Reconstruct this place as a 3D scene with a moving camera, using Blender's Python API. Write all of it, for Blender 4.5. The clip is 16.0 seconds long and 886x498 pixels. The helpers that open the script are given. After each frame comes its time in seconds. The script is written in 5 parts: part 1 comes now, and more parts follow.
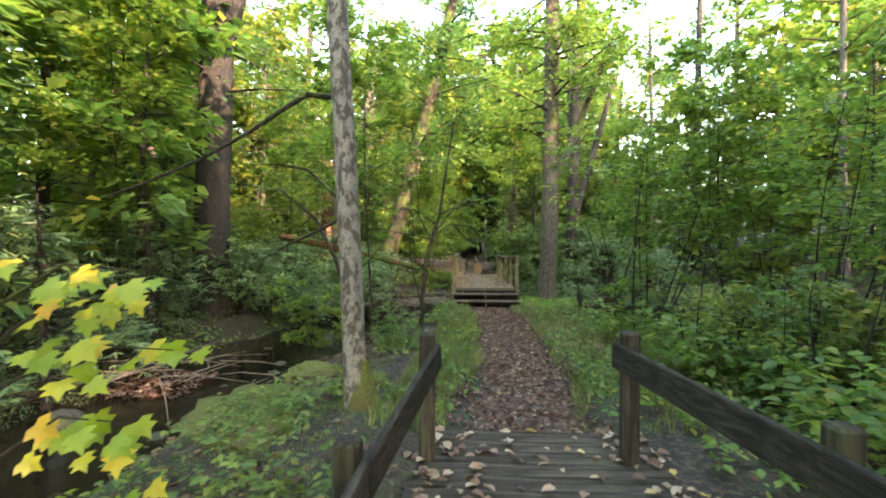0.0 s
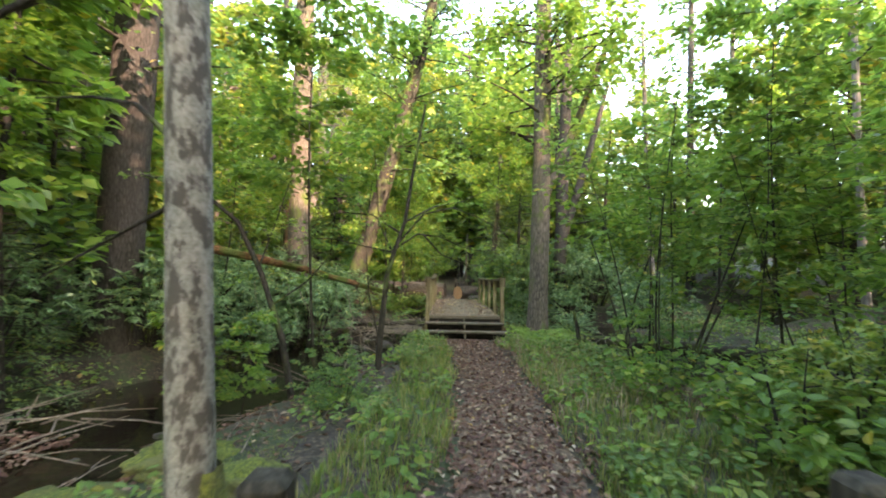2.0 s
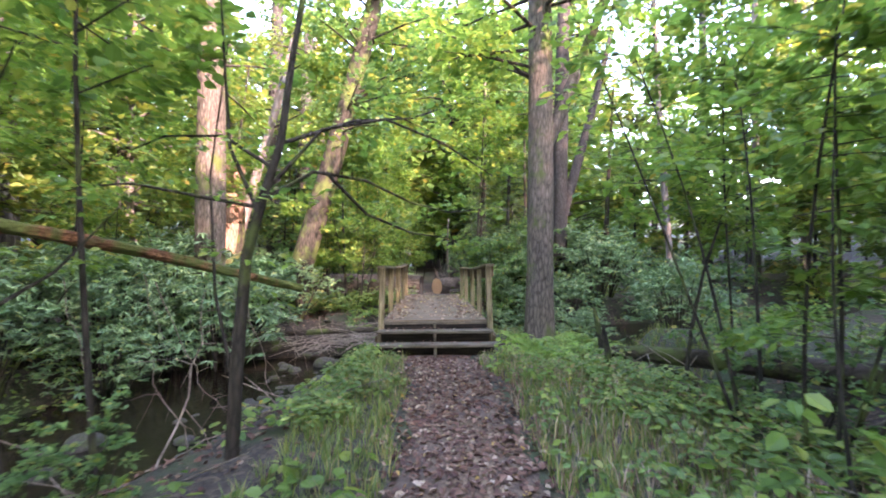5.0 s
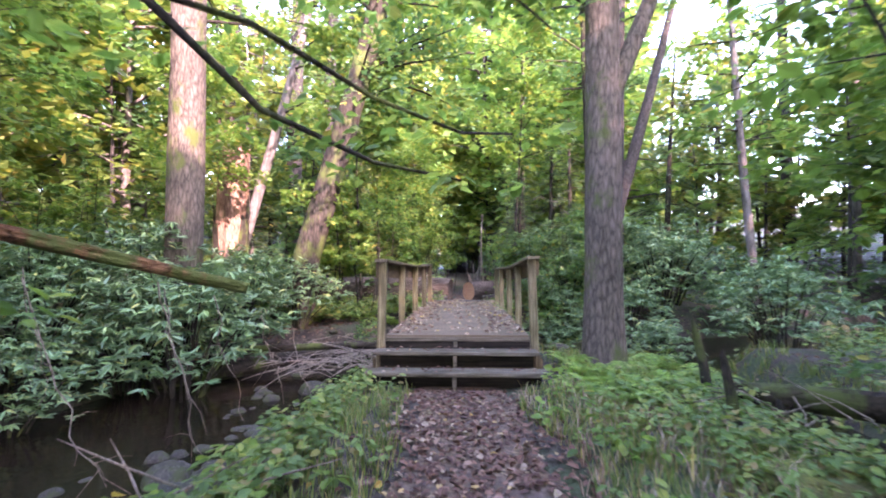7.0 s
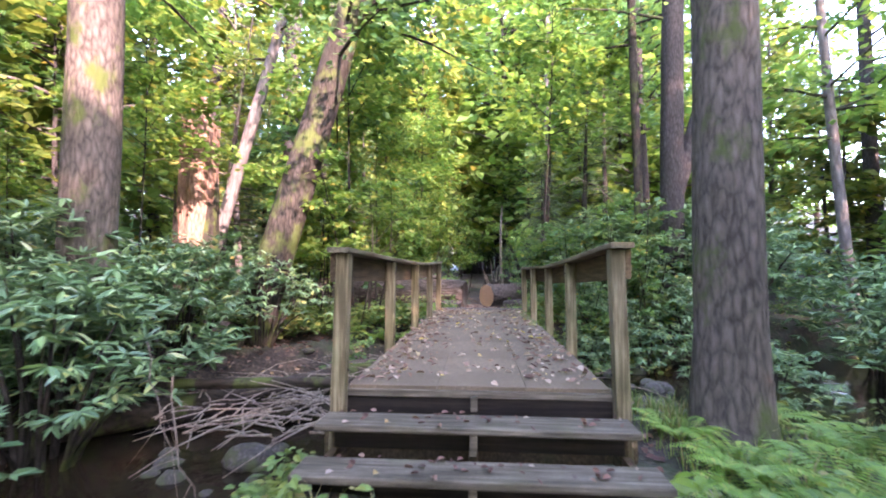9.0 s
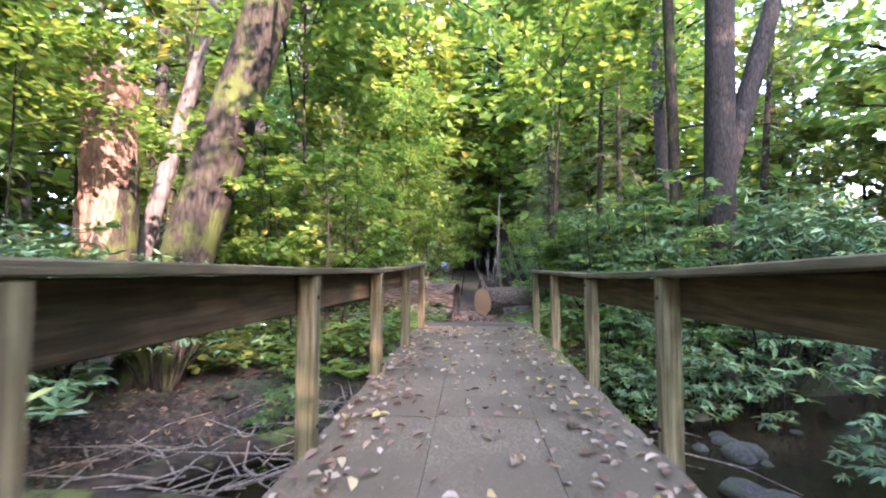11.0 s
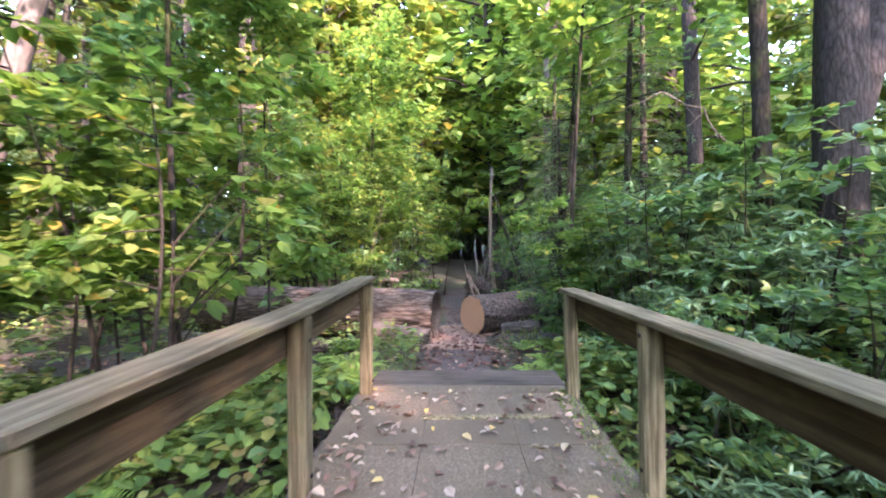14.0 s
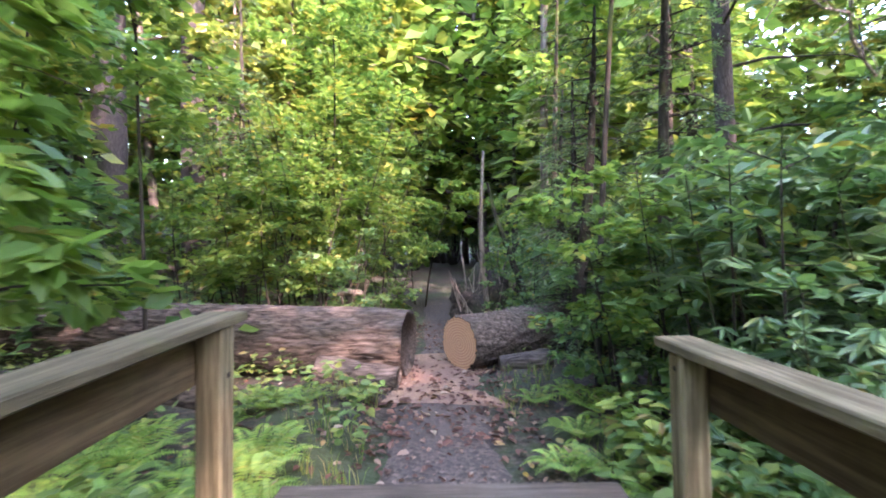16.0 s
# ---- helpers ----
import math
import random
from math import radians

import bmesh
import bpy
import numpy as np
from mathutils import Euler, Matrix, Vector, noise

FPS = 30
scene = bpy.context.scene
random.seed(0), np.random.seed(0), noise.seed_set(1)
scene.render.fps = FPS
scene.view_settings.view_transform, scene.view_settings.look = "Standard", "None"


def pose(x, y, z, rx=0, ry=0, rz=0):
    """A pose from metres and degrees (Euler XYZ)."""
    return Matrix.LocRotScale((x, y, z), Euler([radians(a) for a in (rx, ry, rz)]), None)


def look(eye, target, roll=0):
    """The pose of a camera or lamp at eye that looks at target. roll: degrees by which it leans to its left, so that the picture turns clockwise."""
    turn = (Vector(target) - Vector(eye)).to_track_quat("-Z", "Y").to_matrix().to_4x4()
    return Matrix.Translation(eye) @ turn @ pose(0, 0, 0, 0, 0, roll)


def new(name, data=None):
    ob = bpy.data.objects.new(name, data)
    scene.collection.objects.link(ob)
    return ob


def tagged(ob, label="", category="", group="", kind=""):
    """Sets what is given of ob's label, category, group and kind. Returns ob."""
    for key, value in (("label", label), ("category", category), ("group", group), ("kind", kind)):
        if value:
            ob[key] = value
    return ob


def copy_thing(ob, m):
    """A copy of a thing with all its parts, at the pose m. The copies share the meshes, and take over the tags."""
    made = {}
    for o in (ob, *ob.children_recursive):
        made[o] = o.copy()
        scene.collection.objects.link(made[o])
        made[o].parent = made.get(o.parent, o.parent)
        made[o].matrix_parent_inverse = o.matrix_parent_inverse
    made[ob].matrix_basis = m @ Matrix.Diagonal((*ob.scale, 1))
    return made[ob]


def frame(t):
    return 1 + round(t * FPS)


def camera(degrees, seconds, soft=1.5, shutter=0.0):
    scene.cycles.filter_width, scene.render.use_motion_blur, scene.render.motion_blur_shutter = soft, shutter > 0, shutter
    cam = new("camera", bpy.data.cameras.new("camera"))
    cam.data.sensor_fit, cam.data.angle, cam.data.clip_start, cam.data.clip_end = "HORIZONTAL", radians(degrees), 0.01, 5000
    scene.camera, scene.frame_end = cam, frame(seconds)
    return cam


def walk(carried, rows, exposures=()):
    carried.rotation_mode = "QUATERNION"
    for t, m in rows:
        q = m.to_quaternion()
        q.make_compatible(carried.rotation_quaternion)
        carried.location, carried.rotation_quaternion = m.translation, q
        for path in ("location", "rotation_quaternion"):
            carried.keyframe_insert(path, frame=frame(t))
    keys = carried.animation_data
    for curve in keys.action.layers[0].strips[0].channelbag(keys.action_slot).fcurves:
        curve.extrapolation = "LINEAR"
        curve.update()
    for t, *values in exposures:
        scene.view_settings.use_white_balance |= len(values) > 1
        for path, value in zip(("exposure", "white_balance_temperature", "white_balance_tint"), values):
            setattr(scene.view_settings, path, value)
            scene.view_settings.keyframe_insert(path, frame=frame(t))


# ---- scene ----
cam = camera(88.0, 16.0, 1.9, 0.5)
PATH = [
    (0.0, pose(-0.895, -15.043, 1.948, 89.60, -0.23, 1.88)),
    (0.5, pose(-0.849, -14.587, 1.903, 90.38, -0.31, 2.19)),
    (1.0, pose(-0.807, -14.033, 1.860, 91.26, -0.33, 1.64)),
    (1.5, pose(-0.745, -13.386, 1.833, 92.11, -0.80, 0.77)),
    (2.0, pose(-0.696, -12.708, 1.812, 92.66, -1.16, -0.34)),
    (2.5, pose(-0.645, -12.083, 1.811, 92.88, -1.31, -1.48)),
    (3.0, pose(-0.551, -11.418, 1.792, 92.34, -1.09, -2.56)),
    (3.5, pose(-0.498, -10.763, 1.787, 91.17, -0.70, -3.32)),
    (6.0, pose(0.026, -7.477, 1.514, 92.58, 0.47, -0.30)),
    (6.5, pose(0.027, -6.868, 1.472, 92.83, 0.15, 0.61)),
    (7.0, pose(0.119, -6.271, 1.453, 92.65, 0.17, 2.81)),
    (7.5, pose(0.108, -5.590, 1.432, 92.72, 0.31, 4.17)),
    (8.0, pose(0.079, -4.850, 1.427, 92.44, 0.10, 4.44)),
    (10.5, pose(-0.040, -1.522, 1.483, 93.36, -0.30, 4.48)),
    (11.0, pose(-0.060, -0.893, 1.588, 92.09, 0.04, 3.53)),
    (11.5, pose(-0.086, -0.348, 1.703, 90.30, 0.01, 3.23)),
    (12.0, pose(-0.112, 0.189, 1.842, 88.78, 0.31, 3.26)),
    (12.5, pose(-0.099, 0.665, 1.945, 88.64, -0.02, 3.19)),
    (13.0, pose(-0.081, 1.260, 1.943, 89.36, 0.23, 3.35)),
    (13.5, pose(-0.068, 1.854, 1.956, 89.50, 0.75, 2.47)),
    (14.0, pose(-0.044, 2.469, 1.885, 90.07, 0.72, 1.71)),
    (14.5, pose(-0.039, 3.107, 1.902, 89.79, 0.45, 0.93)),
    (15.0, pose(0.002, 3.754, 1.889, 90.31, 0.55, 0.88)),
    (15.5, pose(0.025, 4.278, 1.866, 90.65, 0.69, 0.36)),
    (16.0, pose(0.019, 4.858, 1.877, 90.46, 0.78, -0.08)),
]
walk(cam, PATH, exposures=[(0, 4.24, 9100, 11), (3.5, 4.42, 8500, 10), (6, 4.76, 6600, 43), (12, 4.78, 6600, 31), (16, 5.02, 6600, 34)])

# ---- world, sun, light ----
SUN_FROM = Vector((0.50, -0.80, 0.46)).normalized()
world = bpy.data.worlds.new("world")
scene.world = world
world.use_nodes = True
wn = world.node_tree
sky = wn.nodes.new("ShaderNodeTexSky")
sky.sky_type = "NISHITA"
sky.sun_disc = False
sky.sun_elevation = math.asin(SUN_FROM.z)
sky.sun_rotation = math.atan2(SUN_FROM.x, SUN_FROM.y)
sky.air_density, sky.dust_density, sky.ozone_density = 1.0, 1.0, 1.5
wn.nodes["Background"].inputs[1].default_value = 0.15
wn.links.new(sky.outputs[0], wn.nodes["Background"].inputs[0])
sun = new("sun", bpy.data.lights.new("sun", "SUN"))
sun.data.energy, sun.data.angle, sun.data.color = 1.25, radians(0.6), (1.0, 0.77, 0.72)
sun.matrix_world = look(SUN_FROM * 60, (0, 0, 0))


# ---- materials ----
def material(name, rough=0.8):
    m = bpy.data.materials.new(name)
    m.use_nodes = True
    b = m.node_tree.nodes["Principled BSDF"]
    b.inputs["Roughness"].default_value = rough
    return m, m.node_tree, b


def node(nt, kind, **values):
    n = nt.nodes.new(kind)
    for k, v in values.items():
        n.inputs[k.replace("_", " ")].default_value = v
    return n


def ramp(nt, fac, stops):
    r = nt.nodes.new("ShaderNodeValToRGB")
    e = r.color_ramp.elements
    while len(e) < len(stops):
        e.new(0.5)
    for s, (p, c) in zip(e, stops):
        s.position, s.color = p, (*c, 1)
    nt.links.new(fac, r.inputs[0])
    return r.outputs[0]


def mapped(nt, scale):
    tc, mp = nt.nodes.new("ShaderNodeTexCoord"), nt.nodes.new("ShaderNodeMapping")
    mp.inputs["Scale"].default_value = scale
    nt.links.new(tc.outputs["Object"], mp.inputs[0])
    return mp.outputs[0]


def noise_tex(nt, vec, scale, detail=6, rough=0.6):
    n = node(nt, "ShaderNodeTexNoise", Scale=scale, Detail=detail, Roughness=rough)
    nt.links.new(vec, n.inputs["Vector"])
    return n.outputs["Fac"]


def mix(nt, fac, a, b, mode="MIX"):
    n = nt.nodes.new("ShaderNodeMix")
    n.data_type, n.blend_type = "RGBA", mode
    for k, v in ((0, fac), (6, a), (7, b)):
        if isinstance(v, (int, float)):
            n.inputs[k].default_value = v
        elif isinstance(v, tuple):
            n.inputs[k].default_value = (*v, 1)
        else:
            nt.links.new(v, n.inputs[k])
    return n.outputs[2]


def bump(nt, b, height, strength=0.5, dist=0.02):
    n = node(nt, "ShaderNodeBump", Strength=strength, Distance=dist)
    nt.links.new(height, n.inputs["Height"])
    nt.links.new(n.outputs[0], b.inputs["Normal"])


def leaf_material(name, stops, through_light=0.45, rough=0.4, patch=True, spec=0.4):
    """Leaves: each one its own shade, part of the light comes through."""
    m, nt, b = material(name, rough)
    b.inputs["Specular IOR Level"].default_value = spec
    geo = nt.nodes.new("ShaderNodeNewGeometry")
    col = ramp(nt, geo.outputs["Random Per Island"], stops)
    if patch:
        v = noise_tex(nt, mapped(nt, (1, 1, 1)), 1.3, 3)
        dark = ramp(nt, v, [(0.3, (0.68, 0.7, 0.62)), (0.7, (1.2, 1.18, 1.0))])
        col = mix(nt, 1.0, col, dark, "MULTIPLY")
    nt.links.new(col, b.inputs["Base Color"])
    tr = nt.nodes.new("ShaderNodeBsdfTranslucent")
    warm = mix(nt, 1.0, col, (1.25, 1.22, 0.78), "MULTIPLY")
    nt.links.new(warm, tr.inputs["Color"])
    mx = nt.nodes.new("ShaderNodeMixShader")
    mx.inputs[0].default_value = through_light
    nt.links.new(b.outputs[0], mx.inputs[1])
    nt.links.new(tr.outputs[0], mx.inputs[2])
    nt.links.new(mx.outputs[0], nt.nodes["Material Output"].inputs[0])
    return m


def bark_material(name, dark, light, moss=0.0, ridge=14.0, along=(1, 1, 0.3)):
    m, nt, b = material(name, 0.9)
    b.inputs["Specular IOR Level"].default_value = 0.15
    v = mapped(nt, along)
    vor = node(nt, "ShaderNodeTexVoronoi", Scale=ridge * 0.8)
    vor.feature = "DISTANCE_TO_EDGE"
    nt.links.new(v, vor.inputs["Vector"])
    f = mix(nt, 0.45, noise_tex(nt, v, ridge, 10, 0.72), vor.outputs["Distance"])
    big = noise_tex(nt, mapped(nt, (1, 1, 0.5)), 1.6, 4)
    col = ramp(nt, f, [(0.22, dark), (0.34, tuple((a + c) / 2 for a, c in zip(dark, light))), (0.5, light)])
    col = mix(nt, 0.5, col, ramp(nt, big, [(0.3, (0.6, 0.58, 0.55)), (0.7, (1.15, 1.1, 1.05))]), "MULTIPLY")
    if moss:
        mk = ramp(nt, noise_tex(nt, mapped(nt, (1, 1, 0.6)), 2.3, 6), [(0.62 - moss * 0.3, (0, 0, 0)), (0.72 - moss * 0.3, (1, 1, 1))])
        col = mix(nt, mk, col, (0.07, 0.09, 0.025))
    nt.links.new(col, b.inputs["Base Color"])
    bump(nt, b, f, 1.0, 0.05)
    return m


def wood_material(name, dark, light, axis=1, stain=(0.5, 0.5, 0.45), green=0.0, grain=1.6, vary=1.0):
    """Weathered sawn timber, grain along the axis."""
    m, nt, b = material(name, 0.85)
    b.inputs["Specular IOR Level"].default_value = 0.2
    sc = [22, 22, 22]
    sc[axis] = 1.2
    f = noise_tex(nt, mapped(nt, tuple(sc)), grain, 8, 0.6)
    info = nt.nodes.new("ShaderNodeObjectInfo")
    big = noise_tex(nt, mapped(nt, (1, 1, 1)), 2.2, 6, 0.65)
    col = ramp(nt, f, [(0.36, tuple(0.8 * q for q in dark)), (0.44, dark), (0.66, light)])
    col = mix(nt, 1.0, col, ramp(nt, big, [(0.32, stain), (0.66, (1.1, 1.08, 1.05))]), "MULTIPLY")
    col = mix(nt, 1.0, col, ramp(nt, info.outputs["Random"], [(0.0, (1 - 0.22 * vary,) * 3), (1.0, (1 + 0.15 * vary, 1 + 0.12 * vary, 1 + 0.08 * vary))]), "MULTIPLY")
    if green:
        mk = ramp(nt, noise_tex(nt, mapped(nt, (1, 1, 1)), 3.1, 5), [(0.55, (0, 0, 0)), (0.75, (green, green, green))])
        col = mix(nt, mk, col, (0.10, 0.12, 0.04))
    nt.links.new(col, b.inputs["Base Color"])
    bump(nt, b, f, 0.8, 0.008)
    return m


def litter_material(name, stops, scale=26.0, patch=None, moss=None, relief=0.03):
    """Loose ground: small flakes of litter over soil, with patches."""
    m, nt, b = material(name, 0.95)
    v = mapped(nt, (1, 1, 1))
    vor = node(nt, "ShaderNodeTexVoronoi", Scale=scale)
    nt.links.new(v, vor.inputs["Vector"])
    sep = nt.nodes.new("ShaderNodeSeparateColor")
    nt.links.new(vor.outputs["Color"], sep.inputs[0])
    col = ramp(nt, sep.outputs[0], stops)
    big = noise_tex(nt, v, 1.1, 6)
    fine = noise_tex(nt, v, 55, 4)
    col = mix(nt, 1.0, col, ramp(nt, fine, [(0.3, (0.6, 0.6, 0.6)), (0.7, (1.15, 1.15, 1.15))]), "MULTIPLY")
    if patch:
        col = mix(nt, ramp(nt, big, [(0.45, (0, 0, 0)), (0.6, (0.8, 0.8, 0.8))]), col, patch)
    if moss:
        g = noise_tex(nt, v, 0.8, 7, 0.7)
        col = mix(nt, ramp(nt, g, [(0.47, (0, 0, 0)), (0.58, (0.85, 0.85, 0.85))]), col, moss)
    nt.links.new(col, b.inputs["Base Color"])
    h = mix(nt, 0.5, vor.outputs["Distance"], fine)
    bump(nt, b, h, 0.8, relief)
    return m


G = lambda *c: c
M_LEAF = leaf_material("leaf_bright", [(0, G(0.082, 0.168, 0.056)), (0.4, G(0.132, 0.246, 0.066)), (0.8, G(0.20, 0.315, 0.085)), (0.98, G(0.275, 0.325, 0.10)), (1, G(0.48, 0.37, 0.09))], 0.62)
M_LEAF_MID = leaf_material("leaf_mid", [(0, G(0.062, 0.143, 0.068)), (0.5, G(0.110, 0.220, 0.092)), (0.95, G(0.185, 0.290, 0.10)), (1, G(0.42, 0.336, 0.09))], 0.57)
M_LEAF_YEL = leaf_material("leaf_yellowing", [(0, G(0.09, 0.17, 0.05)), (0.45, G(0.165, 0.24, 0.065)), (0.85, G(0.26, 0.30, 0.085)), (1, G(0.39, 0.32, 0.10))], 0.5)
M_MAPLE = leaf_material("maple_yellow_green", [(0, G(0.16, 0.28, 0.03)), (0.6, G(0.3, 0.36, 0.04)), (0.85, G(0.5, 0.42, 0.05)), (1, G(0.6, 0.3, 0.06))], 0.45, 0.4, False)
M_RHODO = leaf_material("rhododendron_leaf", [(0, G(0.075, 0.15, 0.085)), (0.6, G(0.14, 0.25, 0.13)), (0.95, G(0.22, 0.33, 0.155)), (1, G(0.36, 0.36, 0.13))], 0.2, 0.34, True, 0.42)
M_HEMLOCK = leaf_material("hemlock_needle", [(0, G(0.062, 0.115, 0.07)), (0.7, G(0.105, 0.195, 0.10)), (1, G(0.18, 0.26, 0.11))], 0.4, 0.5)
M_FERN = leaf_material("fern_frond", [(0, G(0.15, 0.28, 0.07)), (0.7, G(0.24, 0.40, 0.095)), (1, G(0.35, 0.38, 0.11))], 0.45)
M_COVER = leaf_material("ground_cover_leaf", [(0, G(0.068, 0.130, 0.046)), (0.6, G(0.125, 0.208, 0.060)), (0.9, G(0.21, 0.26, 0.068)), (1, G(0.24, 0.17, 0.09))], 0.3, 0.45, True, 0.25)
M_GRASS = leaf_material("grass_blade", [(0, G(0.080, 0.145, 0.035)), (0.6, G(0.146, 0.214, 0.049)), (0.85, G(0.26, 0.25, 0.09)), (1, G(0.32, 0.25, 0.14))], 0.35)
M_DEADLEAF = leaf_material("fallen_leaf", [(0, G(0.054, 0.025, 0.019)), (0.4, G(0.101, 0.048, 0.033)), (0.72, G(0.158, 0.083, 0.058)), (0.9, G(0.230, 0.151, 0.108)), (0.97, G(0.324, 0.259, 0.194)), (1, G(0.302, 0.187, 0.036))], 0.1, 0.75, False)
M_BARK_WET = bark_material("wet_dark_log", G(0.016, 0.013, 0.01), G(0.06, 0.048, 0.035), 0.35, 12, (0.3, 1, 1))
M_DRYLEAF = leaf_material("dry_tan_leaf", [(0, G(0.09, 0.05, 0.035)), (0.3, G(0.19, 0.11, 0.075)), (0.6, G(0.32, 0.22, 0.155)), (0.9, G(0.45, 0.35, 0.26)), (1, G(0.48, 0.35, 0.09))], 0.1, 0.75, False)
# dark brown board, taken near black to hold the shade under the treads
M_DARKWOOD = wood_material("shade_darkened_board", G(0.012, 0.009, 0.007), G(0.030, 0.023, 0.018), 0)
M_BARK = bark_material("bark_grey_brown", G(0.022, 0.019, 0.017), G(0.074, 0.066, 0.060), 0.0, 22)
M_BARK_OAK = bark_material("bark_oak", G(0.041, 0.034, 0.026), G(0.165, 0.139, 0.112), 0.25, 18)
M_BARK_PALE = bark_material("bark_pale", G(0.080, 0.070, 0.060), G(0.200, 0.178, 0.158), 0.0, 9)
M_BARK_MOSS = bark_material("bark_mossy", G(0.016, 0.014, 0.010), G(0.066, 0.057, 0.045), 0.4, 18)
M_STEM = bark_material("bark_dark_stem", G(0.016, 0.014, 0.011), G(0.055, 0.048, 0.038), 0.3, 20)
M_SNAG = bark_material("broken_wood", G(0.12, 0.065, 0.042), G(0.34, 0.225, 0.165), 0.0, 16)
M_TWIG = bark_material("dead_twig", G(0.105, 0.083, 0.064), G(0.315, 0.270, 0.217), 0.0, 25)
M_ROT = bark_material("rotten_log", G(0.045, 0.022, 0.012), G(0.26, 0.135, 0.07), 0.55, 16, (0.4, 1, 1))
M_LOGBARK = bark_material("log_bark", G(0.022, 0.018, 0.014), G(0.180, 0.150, 0.124), 0.0, 22, (0.16, 1, 1))
M_RAIL = wood_material("weathered_rail", G(0.118, 0.098, 0.060), G(0.205, 0.172, 0.110), 1, G(0.55, 0.57, 0.5), 0.45)
M_POST = wood_material("weathered_post", G(0.126, 0.101, 0.056), G(0.305, 0.259, 0.162), 2, G(0.62, 0.64, 0.52), 0.45)
M_BEAM = wood_material("brown_beam", G(0.062, 0.043, 0.022), G(0.118, 0.088, 0.048), 1, G(0.6, 0.6, 0.6), 0.2)
M_TREAD = wood_material("tread_timber", G(0.085, 0.072, 0.050), G(0.205, 0.178, 0.136), 0, G(0.55, 0.55, 0.5), 0.25)
M_ENDPLANK = wood_material("grey_worn_plank", G(0.085, 0.068, 0.053), G(0.155, 0.127, 0.1), 0, G(0.6, 0.58, 0.55), 0.15)
M_OLDRAIL = wood_material("dark_old_rail", G(0.022, 0.019, 0.015), G(0.062, 0.053, 0.042), 1, G(0.5, 0.52, 0.5), 0.15)
M_OLDPOST = wood_material("dark_old_post", G(0.026, 0.022, 0.017), G(0.078, 0.067, 0.053), 2, G(0.5, 0.52, 0.5), 0.3)
M_DECK = litter_material("gritty_deck", [(0, G(0.120, 0.087, 0.050)), (0.5, G(0.152, 0.111, 0.066)), (1, G(0.202, 0.151, 0.094))], 95, G(0.102, 0.075, 0.043), None, 0.004)
M_DECKEDGE = wood_material("old_deck_plank", G(0.094, 0.072, 0.054), G(0.216, 0.180, 0.144), 0, G(0.6, 0.58, 0.5), 0.3)
M_OLDPLANK = wood_material("damp_old_plank", G(0.050, 0.040, 0.032), G(0.125, 0.104, 0.084), 0, G(0.55, 0.52, 0.45), 0.25)
M_SOIL = litter_material("forest_floor", [(0, G(0.016, 0.012, 0.009)), (0.5, G(0.034, 0.025, 0.017)), (0.85, G(0.062, 0.044, 0.029)), (1, G(0.105, 0.076, 0.052))], 24, None, G(0.028, 0.048, 0.014))
M_PATH = litter_material("leafy_path", [(0, G(0.054, 0.032, 0.021)), (0.45, G(0.101, 0.061, 0.038)), (0.8, G(0.164, 0.102, 0.062)), (1, G(0.24, 0.17, 0.104))], 30, G(0.068, 0.046, 0.037), None, 0.025)
M_EARTH = litter_material("dark_trodden_earth", [(0, G(0.040, 0.029, 0.023)), (0.5, G(0.078, 0.058, 0.046)), (0.85, G(0.12, 0.09, 0.07)), (1, G(0.19, 0.13, 0.095))], 28, G(0.060, 0.046, 0.038), None, 0.02)
M_SAWDUST = litter_material("sawdust", [(0, G(0.195, 0.105, 0.064)), (0.5, G(0.300, 0.173, 0.105)), (1, G(0.413, 0.270, 0.173))], 60, G(0.150, 0.090, 0.064), None, 0.01)
M_MOSS = litter_material("moss", [(0, G(0.044, 0.063, 0.010)), (0.6, G(0.094, 0.115, 0.016)), (1, G(0.163, 0.172, 0.024))], 60, G(0.088, 0.069, 0.024), None, 0.02)
M_STONE = litter_material("creek_stone", [(0, G(0.032, 0.028, 0.024)), (0.6, G(0.060, 0.053, 0.045)), (1, G(0.110, 0.098, 0.084))], 9, None, G(0.05, 0.065, 0.018), 0.02)


def birch_material():
    m, nt, b = material("blotched_birch_bark", 0.8)
    v = mapped(nt, (1, 1, 0.55))
    n1 = noise_tex(nt, v, 13.0, 7, 0.62)
    n2 = noise_tex(nt, mapped(nt, (1, 1, 1)), 40, 5)
    base = ramp(nt, n2, [(0.3, (0.12, 0.105, 0.085)), (0.7, (0.27, 0.245, 0.21))])
    col = mix(nt, ramp(nt, n1, [(0.47, (0, 0, 0)), (0.55, (1, 1, 1))]), base, (0.055, 0.043, 0.033))
    nt.links.new(col, b.inputs["Base Color"])
    bump(nt, b, n2, 0.5, 0.01)
    return m


M_BIRCH = birch_material()


def cut_material():
    m, nt, b = material("fresh_cut_wood", 0.75)
    w = nt.nodes.new("ShaderNodeTexWave")
    w.wave_type, w.rings_direction = "RINGS", "X"
    w.inputs["Scale"].default_value, w.inputs["Distortion"].default_value, w.inputs["Detail"].default_value = 9.0, 2.0, 3.0
    nt.links.new(mapped(nt, (1, 1, 1)), w.inputs["Vector"])
    col = ramp(nt, w.outputs["Fac"], [(0, (0.30, 0.165, 0.09)), (1, (0.46, 0.27, 0.15))])
    nt.links.new(col, b.inputs["Base Color"])
    return m


M_CUT = cut_material()


